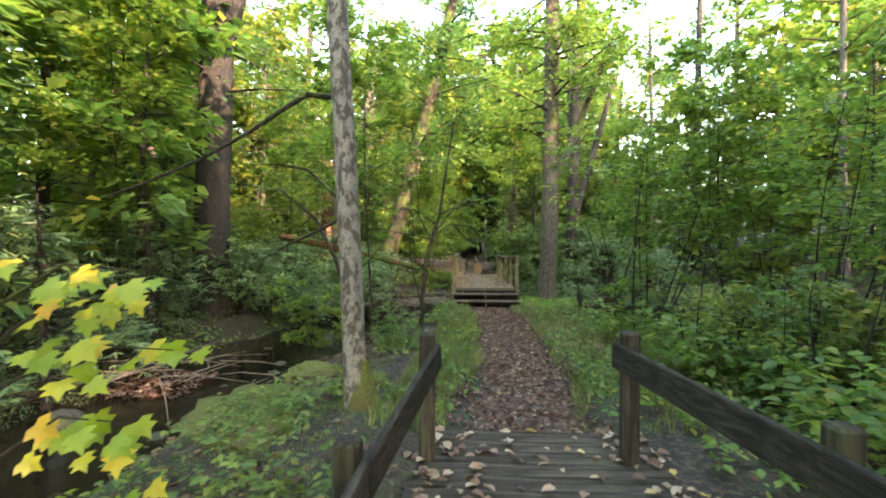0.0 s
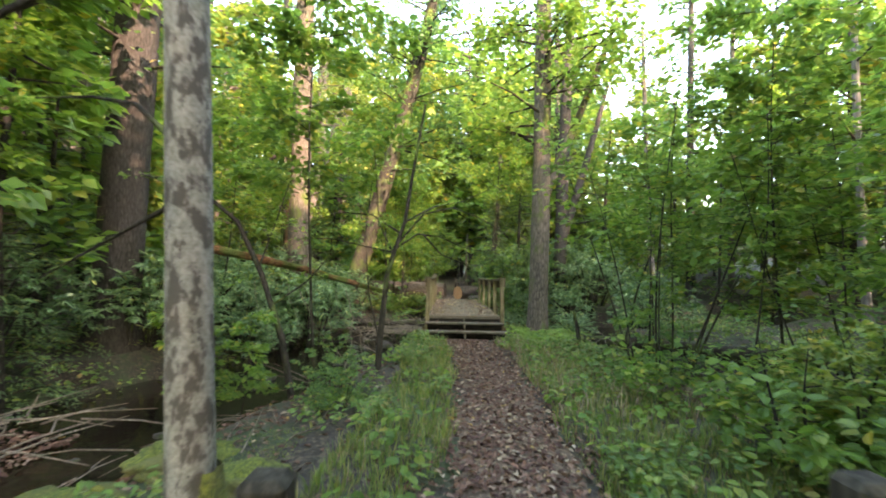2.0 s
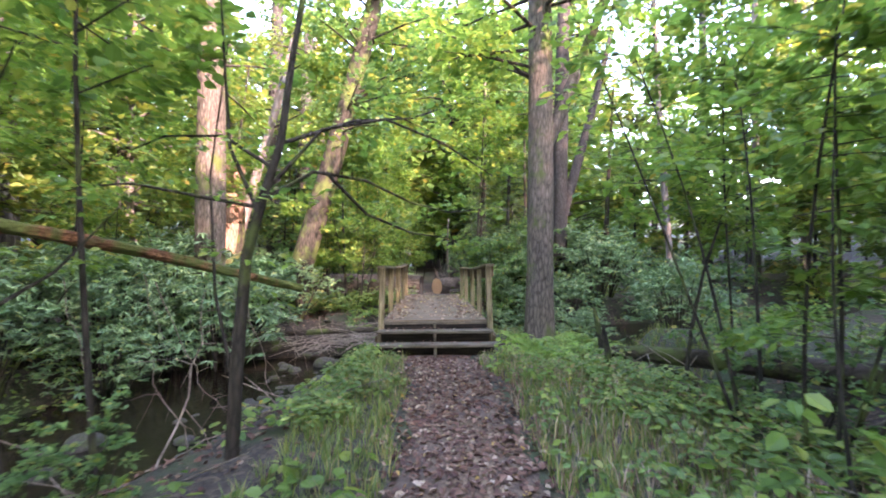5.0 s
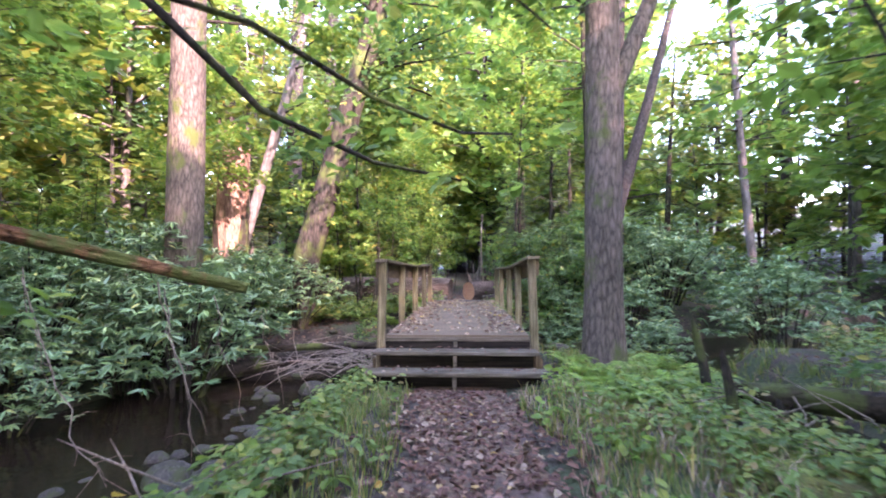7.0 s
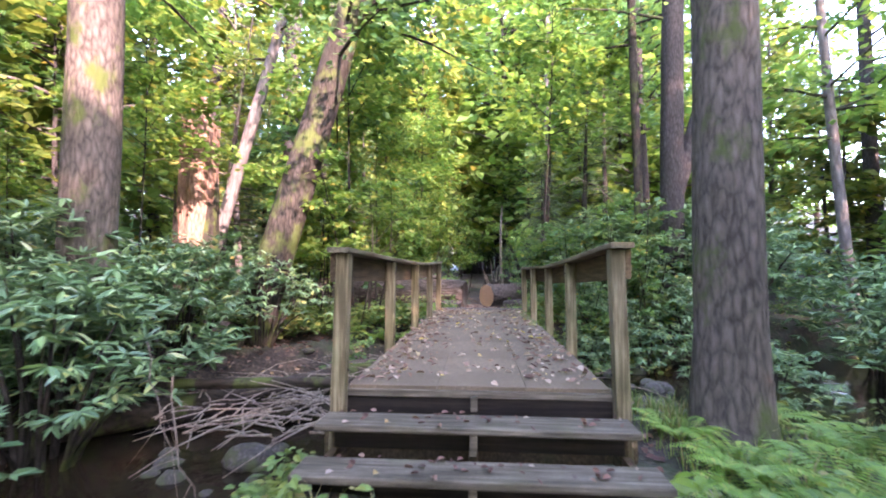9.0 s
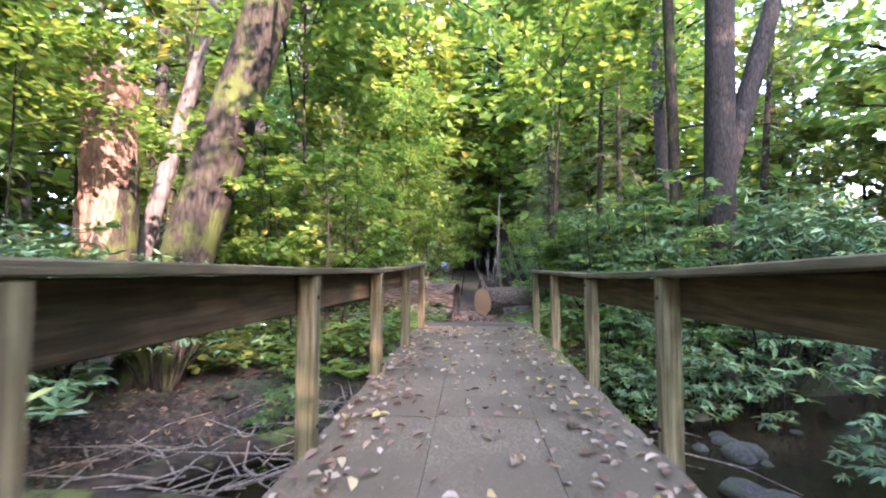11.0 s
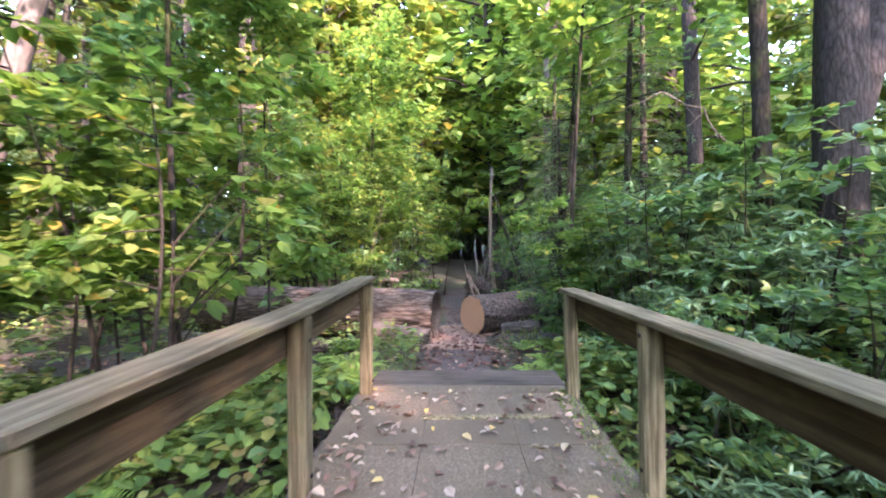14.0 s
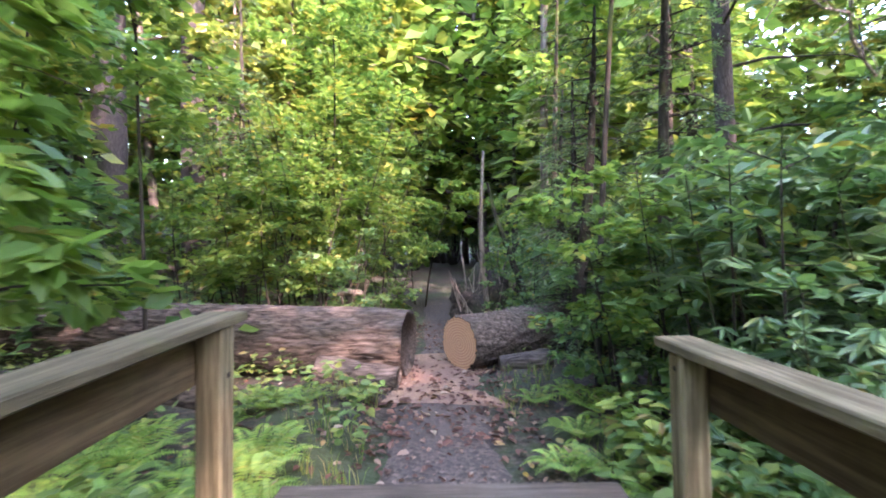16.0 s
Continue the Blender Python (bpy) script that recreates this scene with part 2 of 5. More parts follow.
def water_material():
    m, nt, b = material("brown_creek_water", 0.06)
    v = mapped(nt, (1, 1, 1))
    n = noise_tex(nt, v, 5.0, 3)
    nt.links.new(ramp(nt, noise_tex(nt, v, 0.9, 5), [(0.35, (0.008, 0.006, 0.004)), (0.7, (0.026, 0.018, 0.010))]), b.inputs["Base Color"])
    b.inputs["IOR"].default_value = 1.33
    bump(nt, b, n, 0.25, 0.03)
    return m


M_WATER = water_material()


# ---- mesh helpers ----
def place(name, me, parent=None, label="", mat=None):
    if mat is not None and not me.materials:
        me.materials.append(mat)
    ob = new(name, me)
    ob.parent = parent
    if label:
        ob["label"] = label
    return ob


def thing(name, label, category, group="", at=(0, 0, 0), turn=0.0, kind=""):
    e = new(name)
    e.empty_display_size = 0.1
    e.matrix_basis = pose(*at, 0, 0, turn)
    return tagged(e, label, category, group, kind)


def part(name, bm, mat, parent, label="", smooth=False):
    me = bpy.data.meshes.new(name)
    bm.to_mesh(me)
    bm.free()
    if smooth:
        me.shade_smooth()
    return place(name, me, parent, label, mat)


def raw(name, verts, faces, mat, smooth=False):
    me = bpy.data.meshes.new(name)
    me.from_pydata(verts, [], faces)
    if smooth:
        me.shade_smooth()
    me.materials.append(mat)
    return me


def bar(a, b, w, h, bevel=0.008, up=(0, 0, 1)):
    """A squared timber from a to b, w wide, h high, edges broken."""
    a, b = Vector(a), Vector(b)
    y = (b - a)
    n = y.length
    y.normalize()
    x = y.cross(Vector(up)).normalized()
    z = x.cross(y)
    bm = bmesh.new()
    bmesh.ops.create_cube(bm, size=1.0)
    m = Matrix((x, y, z)).transposed().to_4x4()
    m.translation = (a + b) / 2
    bmesh.ops.transform(bm, matrix=m @ Matrix.Diagonal((w, n, h, 1)), verts=bm.verts)
    if bevel:
        bmesh.ops.bevel(bm, geom=list(bm.edges), offset=bevel, segments=1, affect="EDGES")
    return bm


class Wood:
    """Round limbs gathered into one mesh."""

    def __init__(self):
        self.v, self.f = [], []

    def tube(self, pts, radii, sides=8, rough=0.0, cap=False, seed=0):
        pts = [Vector(p) for p in pts]
        rng = random.Random(seed)
        base = len(self.v)
        ref = Vector((0.13, 0.97, 0.2))
        for i, p in enumerate(pts):
            t = (pts[min(i + 1, len(pts) - 1)] - pts[max(i - 1, 0)]).normalized()
            x = t.cross(ref)
            if x.length < 0.05:
                x = t.cross(Vector((1, 0, 0)))
            x.normalize()
            y = t.cross(x)
            for k in range(sides):
                a = 2 * math.pi * k / sides
                r = radii[i] * (1 + rough * rng.uniform(-1, 1))
                self.v.append(tuple(p + x * (r * math.cos(a)) + y * (r * math.sin(a))))
        for i in range(len(pts) - 1):
            for k in range(sides):
                k2 = (k + 1) % sides
                self.f.append((base + i * sides + k, base + i * sides + k2, base + (i + 1) * sides + k2, base + (i + 1) * sides + k))
        if cap:
            self.f.append(tuple(base + k for k in range(sides))[::-1])
            self.f.append(tuple(base + (len(pts) - 1) * sides + k for k in range(sides)))
        return self

    def mesh(self, name, mat, smooth=True):
        return raw(name, self.v, self.f, mat, smooth)


OVAL = (np.array([(0, 0, 0), (0.3, 0.5, 0.06), (0.7, 0.4, 0.04), (1, 0, -0.06), (0.7, -0.4, 0.04), (0.3, -0.5, 0.06)], float), [(0, 1, 2, 3), (0, 3, 4, 5)])
DIAMOND = (np.array([(0, 0, 0), (0.45, 0.5, 0.05), (1, 0, -0.05), (0.45, -0.5, 0.05)], float), [(0, 1, 2, 3)])
BLADE = (np.array([(0, 0.5, 0), (0.6, 0.35, 0.1), (1, 0, -0.05), (0.6, -0.35, 0.1), (0, -0.5, 0)], float), [(0, 1, 2, 3, 4)])
MAPLE = (np.array([(0, 0, 0), (-0.08, 0.28, 0), (0.1, 0.62, -0.05), (0.28, 0.36, 0), (0.5, 0.56, -0.04), (0.62, 0.2, 0.01), (1, 0, -0.08),
                   (0.62, -0.2, 0.01), (0.5, -0.56, -0.04), (0.28, -0.36, 0), (0.1, -0.62, -0.05), (-0.08, -0.28, 0), (0.32, 0, 0.05)], float),
         [(12, i, i + 1) for i in range(11)] + [(12, 11, 0)])


def leaf_mesh(name, P, D, N, L, shape, aspect, mat):
    """One mesh of many leaves: roots P, ways D, faces up N, lengths L."""
    P, D, N, L = np.asarray(P, float), np.asarray(D, float), np.asarray(N, float), np.asarray(L, float)
    D = D / (np.linalg.norm(D, axis=1, keepdims=True) + 1e-9)
    S = np.cross(N, D)
    S /= np.linalg.norm(S, axis=1, keepdims=True) + 1e-9
    U = np.cross(D, S)
    T, F = shape
    k = len(T)
    V = (P[:, None] + L[:, None, None] * (D[:, None] * T[None, :, 0:1] + S[:, None] * (T[None, :, 1:2] * aspect) + U[:, None] * T[None, :, 2:3])).reshape(-1, 3)
    faces = []
    off = np.arange(len(P)) * k
    for f in F:
        faces.append(off[:, None] + np.array(f)[None])
    if len({len(f) for f in F}) == 1:
        allf = np.concatenate(faces).tolist()
    else:
        allf = [q for f in faces for q in f.tolist()]
    me = bpy.data.meshes.new(name)
    me.from_pydata(V.tolist(), [], allf)
    me.materials.append(mat)
    return me


def spray(rng, b0, az, el, length, n, width=0.45, droop=0.12, thick=0.05):
    """Leaf roots, ways and faces of one flat, layered branch."""
    d = np.array([math.cos(az) * math.cos(el), math.sin(az) * math.cos(el), math.sin(el)])
    s = np.array([-math.sin(az), math.cos(az), 0])
    u = rng.uniform(0.1, 1, n) ** 0.7
    w = rng.uniform(-1, 1, n) * width * length * (1.08 - u)
    P = np.asarray(b0)[None] + d[None] * (u * length)[:, None] + s[None] * w[:, None]
    P[:, 2] += rng.normal(0, thick * length, n) - droop * length * u * u
    D = d[None] * 0.7 + s[None] * (np.sign(w) * 0.8)[:, None] + rng.normal(0, 0.35, (n, 3))
    D[:, 2] -= 0.25
    N = np.array([0, 0, 1.0])[None] + rng.normal(0, 0.38, (n, 3))
    return P, D, N


# ---- the lie of the land ----
CREEK = [(-6.4, -24), (-6.1, -13), (-5.85, -9.5), (-5.35, -6), (-4.4, -3.4), (-3.75, -1.0), (-3.5, 1.0), (-2.2, 2.5), (-0.6, 3.4), (1.4, 4.0), (3.6, 4.6), (6.5, 5.2), (14, 7.5), (30, 12)]
SIDE_CREEK = [(6.2, -13), (5.2, -8), (4.2, -3.6), (4.2, -1.2), (4.2, 2.5), (3.8, 4.6)]
PATH_LINE = [(-0.35, -15.8), (-0.3, -10.9), (0.0, -8.5), (0.13, -6.2), (0.2, -2.7), (0.05, -0.5), (0.0, 3.4), (0.05, 7.2), (0.0, 10.5), (0.1, 13.0), (-0.1, 18.5), (0.3, 30)]
WATER_Z = -0.52


def to_line(x, y, line):
    """Distance from points to a bent line."""
    best = np.full(np.shape(x), 1e9)
    for (ax, ay), (bx, by) in zip(line, line[1:]):
        dx, dy = bx - ax, by - ay
        t = np.clip(((x - ax) * dx + (y - ay) * dy) / (dx * dx + dy * dy), 0, 1)
        best = np.minimum(best, np.hypot(x - ax - t * dx, y - ay - t * dy))
    return best


def smooth(a, b, v):
    t = np.clip((v - a) / (b - a), 0, 1)
    return t * t * (3 - 2 * t)


def wobble(x, y):
    return (np.sin(x * 1.3 + 0.7 * y) * np.sin(y * 1.1 - 0.4 * x + 1) * 0.06 + np.sin(x * 3.1 + 1.7) * np.sin(y * 2.7 + x) * 0.03 + np.sin(x * 7.3 + y * 2) * np.sin(y * 6.1 - x) * 0.012)


def land(x, y):
    x, y = np.asarray(x, float), np.asarray(y, float)
    spine = np.interp(y, [-16, -11.2, -10.4, -6, -0.6, 2, 6.5, 7.2, 11, 18, 30], [0.24, 0.24, 0.2, 0.08, 0.0, 0.05, 0.22, 0.3, 0.3, 0.35, 0.8])
    d = to_line(x, y, PATH_LINE)
    h = spine + wobble(x, y) * smooth(0.5, 1.3, d) + 0.05 * smooth(0.5, 1.0, d) - 0.10 * smooth(1.2, 3.0, d)
    r = np.hypot(x * 1.0, (y - 2) * 0.8)
    h = h + 0.10 * np.maximum(0, r - 11) * smooth(9, 16, np.abs(x)) + 0.03 * np.maximum(0, y - 16) + 0.25 * smooth(7, 10, -x)
    c = to_line(x, y, CREEK)
    h = h + (-0.85 - h) * (1 - smooth(1.5, 2.6, c))
    c2 = to_line(x, y, SIDE_CREEK)
    h = h + (-0.72 - h) * (1 - smooth(0.35, 1.3, c2))
    g = np.hypot((x + 0.3) / 3.5, (y + 14.2) / 2.2)
    h = h + (-0.5 - h) * (1 - smooth(0.6, 1.15, g))
    return h


def land_z(x, y):
    return float(land(np.array([x]), np.array([y]))[0])


def graded(lo, hi, step, far):
    core = np.arange(lo, hi + 1e-6, step)
    out, s, v = [], step, hi
    while v < far:
        s *= 1.35
        v += s
        out.append(v)
    low, s, v = [], step, lo
    while v > -far:
        s *= 1.35
        v -= s
        low.append(v)
    return np.array(low[::-1] + core.tolist() + out)


def sheet(name, xs, ys, zfun, mat):
    X, Y = np.meshgrid(xs, ys)
    Z = zfun(X, Y)
    n, m = X.shape
    V = np.stack([X, Y, Z], -1).reshape(-1, 3).tolist()
    i = np.arange(n * m).reshape(n, m)
    F = np.stack([i[:-1, :-1], i[:-1, 1:], i[1:, 1:], i[1:, :-1]], -1).reshape(-1, 4).tolist()
    return raw(name, V, F, mat, True)


ground = tagged(place("ground", sheet("ground", graded(-9, 9, 0.14, 700), graded(-16, 15, 0.14, 700), land, M_SOIL)), "dark forest floor with leaf litter and moss patches", "ground", kind="structure")


def ribbon(name, line, half, mat, zfun, step=0.15, ragged=0.0, across=8):
    pts = []
    for (ax, ay), (bx, by) in zip(line, line[1:]):
        n = max(1, int(math.hypot(bx - ax, by - ay) / step))
        pts += [(ax + (bx - ax) * i / n, ay + (by - ay) * i / n) for i in range(n)]
    pts.append(line[-1])
    pts = np.array(pts)
    for _ in range(8):
        pts[1:-1] = (pts[:-2] + pts[1:-1] * 2 + pts[2:]) / 4
    tan = np.gradient(pts, axis=0)
    tan /= np.linalg.norm(tan, axis=1, keepdims=True)
    nor = np.stack([tan[:, 1], -tan[:, 0]], 1)
    V, F = [], []
    for i, (p, q) in enumerate(zip(pts, nor)):
        l = half * (1 + ragged * (noise.noise((p[1] * 1.7, 3.3, 0)) + 0.5 * noise.noise((p[1] * 6, 1, 0))))
        r = half * (1 + ragged * (noise.noise((p[1] * 1.7, 9.3, 5)) + 0.5 * noise.noise((p[1] * 6, 4, 2))))
        for k in range(across + 1):
            o = -l + (l + r) * k / across
            x, y = p[0] + q[0] * o, p[1] + q[1] * o
            V.append((x, y, zfun(x, y, abs(2 * k / across - 1))))
    for i in range(len(pts) - 1):
        for k in range(across):
            a = i * (across + 1) + k
            F.append((a, a + 1, a + across + 2, a + across + 1))
    return raw(name, V, F, mat, True)


tagged(place("creek_water", ribbon("creek_water", CREEK, 2.3, M_WATER, lambda x, y, e: WATER_Z, 0.4, 0.0, 2)), "shallow brown creek water in shade", "water", kind="structure")
tagged(place("side_creek_water", ribbon("side_creek_water", SIDE_CREEK[:-1] + [(4.0, 3.3)], 0.8, M_WATER, lambda x, y, e: WATER_Z - 0.006, 0.4, 0.0, 2)), "narrow side channel of dark water", "water", kind="structure")


def path_z(x, y, e):
    return land_z(x, y) + 0.02 - 0.035 * max(0.0, e - 0.7) / 0.3


tagged(place("path", ribbon("path", [(-0.3, -10.9), (0.0, -8.5), (0.13, -6.2), (0.2, -2.7), (0.05, -0.45)], 0.58, M_PATH, path_z, 0.1, 0.22)), "narrow footpath covered in reddish brown fallen leaves", "path", kind="structure")
tagged(place("path_beyond", ribbon("path_beyond", [(0.05, 7.0), (0.0, 10.5), (0.1, 13.0), (-0.1, 18.5)], 0.48, M_EARTH, path_z, 0.12, 0.25)), "dark earth footpath between cut logs", "path", kind="structure")
saw = ribbon("sawdust", [(-0.15, 9.6), (0.0, 10.6), (0.1, 11.9)], 0.7, M_SAWDUST, lambda x, y, e: path_z(x, y, e) + 0.012 - 0.02 * e, 0.08, 0.5)
tagged(place("sawdust", saw), "orange sawdust spread on the path by cut logs", "sawdust", kind="structure")


# ---- bridge over the creek ----
DECK_Z, LEN = 0.57, 6.75
bridge = thing("footbridge", "weathered wooden footbridge with plank handrails and leaf-strewn deck", "bridge")


def bent_bar(line, w, h, step=0.25, bevel=0.006):
    """A plank that follows a smooth line of (x, y, z), section w by h with broken edges."""
    ys = [p[1] for p in line]
    n = max(2, int((ys[-1] - ys[0]) / step))
    bm = bmesh.new()
    a, b, c = w / 2, h / 2, bevel
    outline = [(-a + c, -b), (a - c, -b), (a, -b + c), (a, b - c), (a - c, b), (-a + c, b), (-a, b - c), (-a, -b + c)]
    rows = []
    for i in range(n + 1):
        y = ys[0] + (ys[-1] - ys[0]) * i / n
        x, z = rail_curve(line, y)
        wear = 0.003 * noise.noise((x * 3, y * 5, z))
        rows.append([bm.verts.new((x + p, y, z + q + wear)) for p, q in outline])
    for r0, r1 in zip(rows, rows[1:]):
        for k in range(8):
            bm.faces.new((r0[k], r0[(k + 1) % 8], r1[(k + 1) % 8], r1[k]))
    bm.faces.new(rows[0][::-1])
    bm.faces.new(rows[-1])
    bmesh.ops.recalc_face_normals(bm, faces=bm.faces)
    return bm


def rail_curve(line, y):
    """x and z of the sagging rail at y, eased from post to post."""
    ys = np.array([p[1] for p in line])
    out = []
    for axis in (0, 2):
        v = np.array([p[axis] for p in line])
        near = np.array([np.interp(y + d, ys, v, left=v[0], right=v[-1]) for d in (-0.3, 0, 0.3)])
        out.append(float(near.mean()))
    return out


def rail_side(side, post_y, xs, zs):
    """Posts, flat handrail and the deep board outside the posts along one edge."""
    line = list(zip(xs, post_y, zs))
    line = [(xs[0], -0.18, zs[0] + 0.008)] + line + [(xs[-1], LEN + 0.08, zs[-1])]
    for k, y in enumerate(post_y):
        x, z = rail_curve(line, y)
        lean = (0.045, 0.012, 0.01, 0.006, 0.025)[k] * side
        post = part("post", bar((x + lean, y, -0.15), (x, y, z - 0.04), 0.106, 0.106, 0.01, (0, 1, 0)), M_POST, bridge)
        for h in (0.12, 0.84):
            o = Vector((x + lean * 0.4 - side * 0.053, y, DECK_Z + h))
            part("bolt", bar(o, o - Vector((side * 0.012, 0, 0)), 0.022, 0.022, 0.004), M_DARKWOOD, post, "dark rusted bolt head")
    for a, b in ((-0.16, post_y[2] - 0.002), (post_y[2] + 0.002, LEN + 0.06)):
        ys = [a] + [y for y in post_y if a + 0.08 < y < b - 0.1] + [b]
        pts = [(rail_curve(line, y)[0], y, rail_curve(line, y)[1]) for y in ys]
        part("handrail", bent_bar([(x + side * 0.02, y, z - 0.019) for x, y, z in pts], 0.165, 0.04), M_RAIL, bridge)
        part("side_board", bent_bar([(x + side * 0.076, y + (0.06 if y < 0 else 0), z - 0.150) for x, y, z in pts], 0.04, 0.215), M_BEAM, bridge)


rail_side(-1, (-0.055, 1.66, 3.29, 4.89, 6.66), (-1.0, -0.98, -0.925, -0.885, -0.875), (1.605, 1.575, 1.56, 1.58, 1.645))
rail_side(1, (-0.055, 1.72, 3.33, 4.96, 6.66), (1.0, 1.02, 1.02, 0.985, 0.975), (1.635, 1.56, 1.51, 1.515, 1.51))
for x in (-0.86, 0.0, 0.86):
    part("stringer", bar((x, 0.03, DECK_Z - 0.17), (x, LEN - 0.03, DECK_Z - 0.17), 0.09, 0.24, 0.01), M_BEAM, bridge)
part("fascia", bar((-0.995, -0.005, DECK_Z - 0.052), (0.995, -0.005, DECK_Z - 0.052), 0.03, 0.05, 0.004), M_TREAD, bridge)
# front riser and risers below: the dark step gaps are put in their colour
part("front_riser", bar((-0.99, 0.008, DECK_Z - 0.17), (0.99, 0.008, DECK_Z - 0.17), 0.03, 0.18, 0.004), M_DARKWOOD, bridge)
part("tread", bar((-1.06, -0.34, 0.405), (1.03, -0.34, 0.405), 0.29, 0.045, 0.008), M_TREAD, bridge)
part("tread", bar((-1.1, -0.66, 0.215), (1.1, -0.66, 0.215), 0.29, 0.05, 0.008), M_TREAD, bridge)
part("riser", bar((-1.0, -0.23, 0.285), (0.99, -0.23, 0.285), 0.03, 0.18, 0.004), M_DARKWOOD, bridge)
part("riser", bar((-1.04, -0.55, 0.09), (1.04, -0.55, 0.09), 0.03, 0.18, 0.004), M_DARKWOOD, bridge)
for x in (-1.0, -0.02, 1.0):
    part("step_support", bar((x, -0.2, 0.19), (x, -0.012, 0.19), 0.06, 0.37, 0.006), M_BEAM, bridge)
    part("step_support", bar((x, -0.52, 0.09), (x, -0.23, 0.09), 0.06, 0.19, 0.006), M_BEAM, bridge)
part("end_board", bar((-0.95, LEN + 0.045, 0.556), (0.965, LEN + 0.045, 0.556), 0.215, 0.03, 0.004), M_DECK, bridge)
part("end_plank", bar((-0.93, LEN + 0.283, 0.551), (0.99, LEN + 0.283, 0.549), 0.252, 0.05, 0.008), M_ENDPLANK, bridge, "grey worn end plank")
part("end_plank", bar((-0.91, LEN + 0.568, 0.547), (1.0, LEN + 0.568, 0.541), 0.305, 0.05, 0.008), M_ENDPLANK, bridge, "grey worn end plank")
part("patch_board", bar((-0.34, 6.04, DECK_Z + 0.007), (0.68, 6.07, DECK_Z + 0.007), 0.075, 0.012, 0.003), M_POST, bridge, "pale worn strip nailed across the deck")
part("end_riser", bar((-0.9, LEN + 0.66, 0.40), (0.97, LEN + 0.66, 0.40), 0.04, 0.25, 0.004), M_BEAM, bridge)
for x in (-0.85, 0.0, 0.9):
    part("end_support", bar((x, LEN + 0.08, 0.43), (x, LEN + 0.64, 0.43), 0.08, 0.19, 0.006), M_BEAM, bridge)
for (y, z0, z1) in ((-0.13, 0.432, 0.535), (-0.44, 0.244, 0.378), (-0.76, -0.02, 0.186)):
    part("step_post", bar((-0.02, y, z0), (-0.02, y, z1), 0.05, 0.05, 0.005, (0, 1, 0)), M_TREAD, bridge)
for y in (0.08, LEN - 0.2):
    part("sill_beam", bar((-1.15, y, 0.14), (1.15, y, 0.14), 0.22, 0.26, 0.02), M_BEAM, bridge)

# ---- older bridge at the start ----
OLD_Z = 0.30
old_bridge = thing("old_footbridge", "dark weathered plank footbridge with slanting side rails", "bridge")


def old_side(far, near, back):
    for i, (x, y, z) in enumerate((far, near, back)):
        bm = bar((x, y, -0.35), (x, y, z), 0.125, 0.125, 0.02, (0, 1, 0))
        part("post", bm, M_OLDPOST, old_bridge)
    for (x, y, z), (x2, y2, z2) in ((far, near), (near, back)):
        s = 0.085 if x < 0 else -0.085
        part("rail", bar((x + s, y + 0.1, z - 0.2), (x2 + s, y2 - 0.02, z2 - 0.2), 0.045, 0.2, 0.008), M_OLDRAIL, old_bridge)


old_side((-1.13, -11.5, 1.28), (-1.40, -12.95, 1.06), (-1.5, -15.4, 1.08))
old_side((0.42, -11.5, 1.3), (0.74, -13.05, 1.2), (0.85, -15.4, 1.2))
for x in (-1.1, -0.3, 0.55):
    part("stringer", bar((x, -15.9, OLD_Z - 0.17), (x, -10.98, OLD_Z - 0.17), 0.1, 0.22, 0.01), M_OLDRAIL, old_bridge)

# ---- cut trunk across the path ----
def log_thing(name, label, a, b, ra, rb, mat, cut=True, group="", sides=28, rings=26, rough=0.035, bend=0.05, seed=3, furrow=0.0):
    e = thing(name, label, "log", group)
    rng = random.Random(seed)
    a, b = Vector(a), Vector(b)
    ax = (b - a).normalized()
    up = Vector((0, 0, 1))
    sx = ax.cross(up).normalized()
    up = sx.cross(ax)
    V, F = [], []
    for i in range(rings + 1):
        f = i / rings
        c = a.lerp(b, f) + sx * (bend * math.sin(f * 5 + seed)) + up * (bend * 0.5 * math.sin(f * 4 + 2 * seed))
        r = ra + (rb - ra) * f
        for k in range(sides):
            t = 2 * math.pi * k / sides
            q = r * (1 + rough * math.sin(k * 9.7 + seed) + rough * 1.3 * noise.noise((math.cos(t) * 2.2, math.sin(t) * 2.2, f * 6 + seed)) + rough * 0.7 * noise.noise((math.cos(t) * 7, math.sin(t) * 7, f * 2)))
            if furrow:
                h = noise.noise((math.cos(t) * 11, math.sin(t) * 11, f * (b - a).length * 1.9 + seed)) + 0.5 * noise.noise((math.cos(t) * 22, math.sin(t) * 22, f * (b - a).length * 4))
                q += furrow * (min(0.35, abs(h) * 1.6) - 0.2)
            V.append(tuple(c + sx * (q * math.cos(t)) + up * (q * math.sin(t))))
    for i in range(rings):
        for k in range(sides):
            k2 = (k + 1) % sides
            F.append((i * sides + k, i * sides + k2, (i + 1) * sides + k2, (i + 1) * sides + k))
    if not cut:
        F += [tuple(range(sides)), tuple(range(rings * sides, (rings + 1) * sides))]
    place("trunk", raw("trunk", V, F, mat, True), e)
    if cut:
        for i, ring in enumerate((V[:sides], V[-sides:])):
            c = sum((Vector(p) for p in ring), Vector()) / sides
            o = ax * (-0.004 if i == 0 else 0.004)
            loc = [(Vector(p) - c) * 0.97 for p in ring]
            me = raw("cut_face", [tuple(p) for p in loc], [tuple(range(sides))], M_CUT)
            ob = place("cut_face", me, e, "pale orange sawn end grain")
            ob.location = c + o
    return e


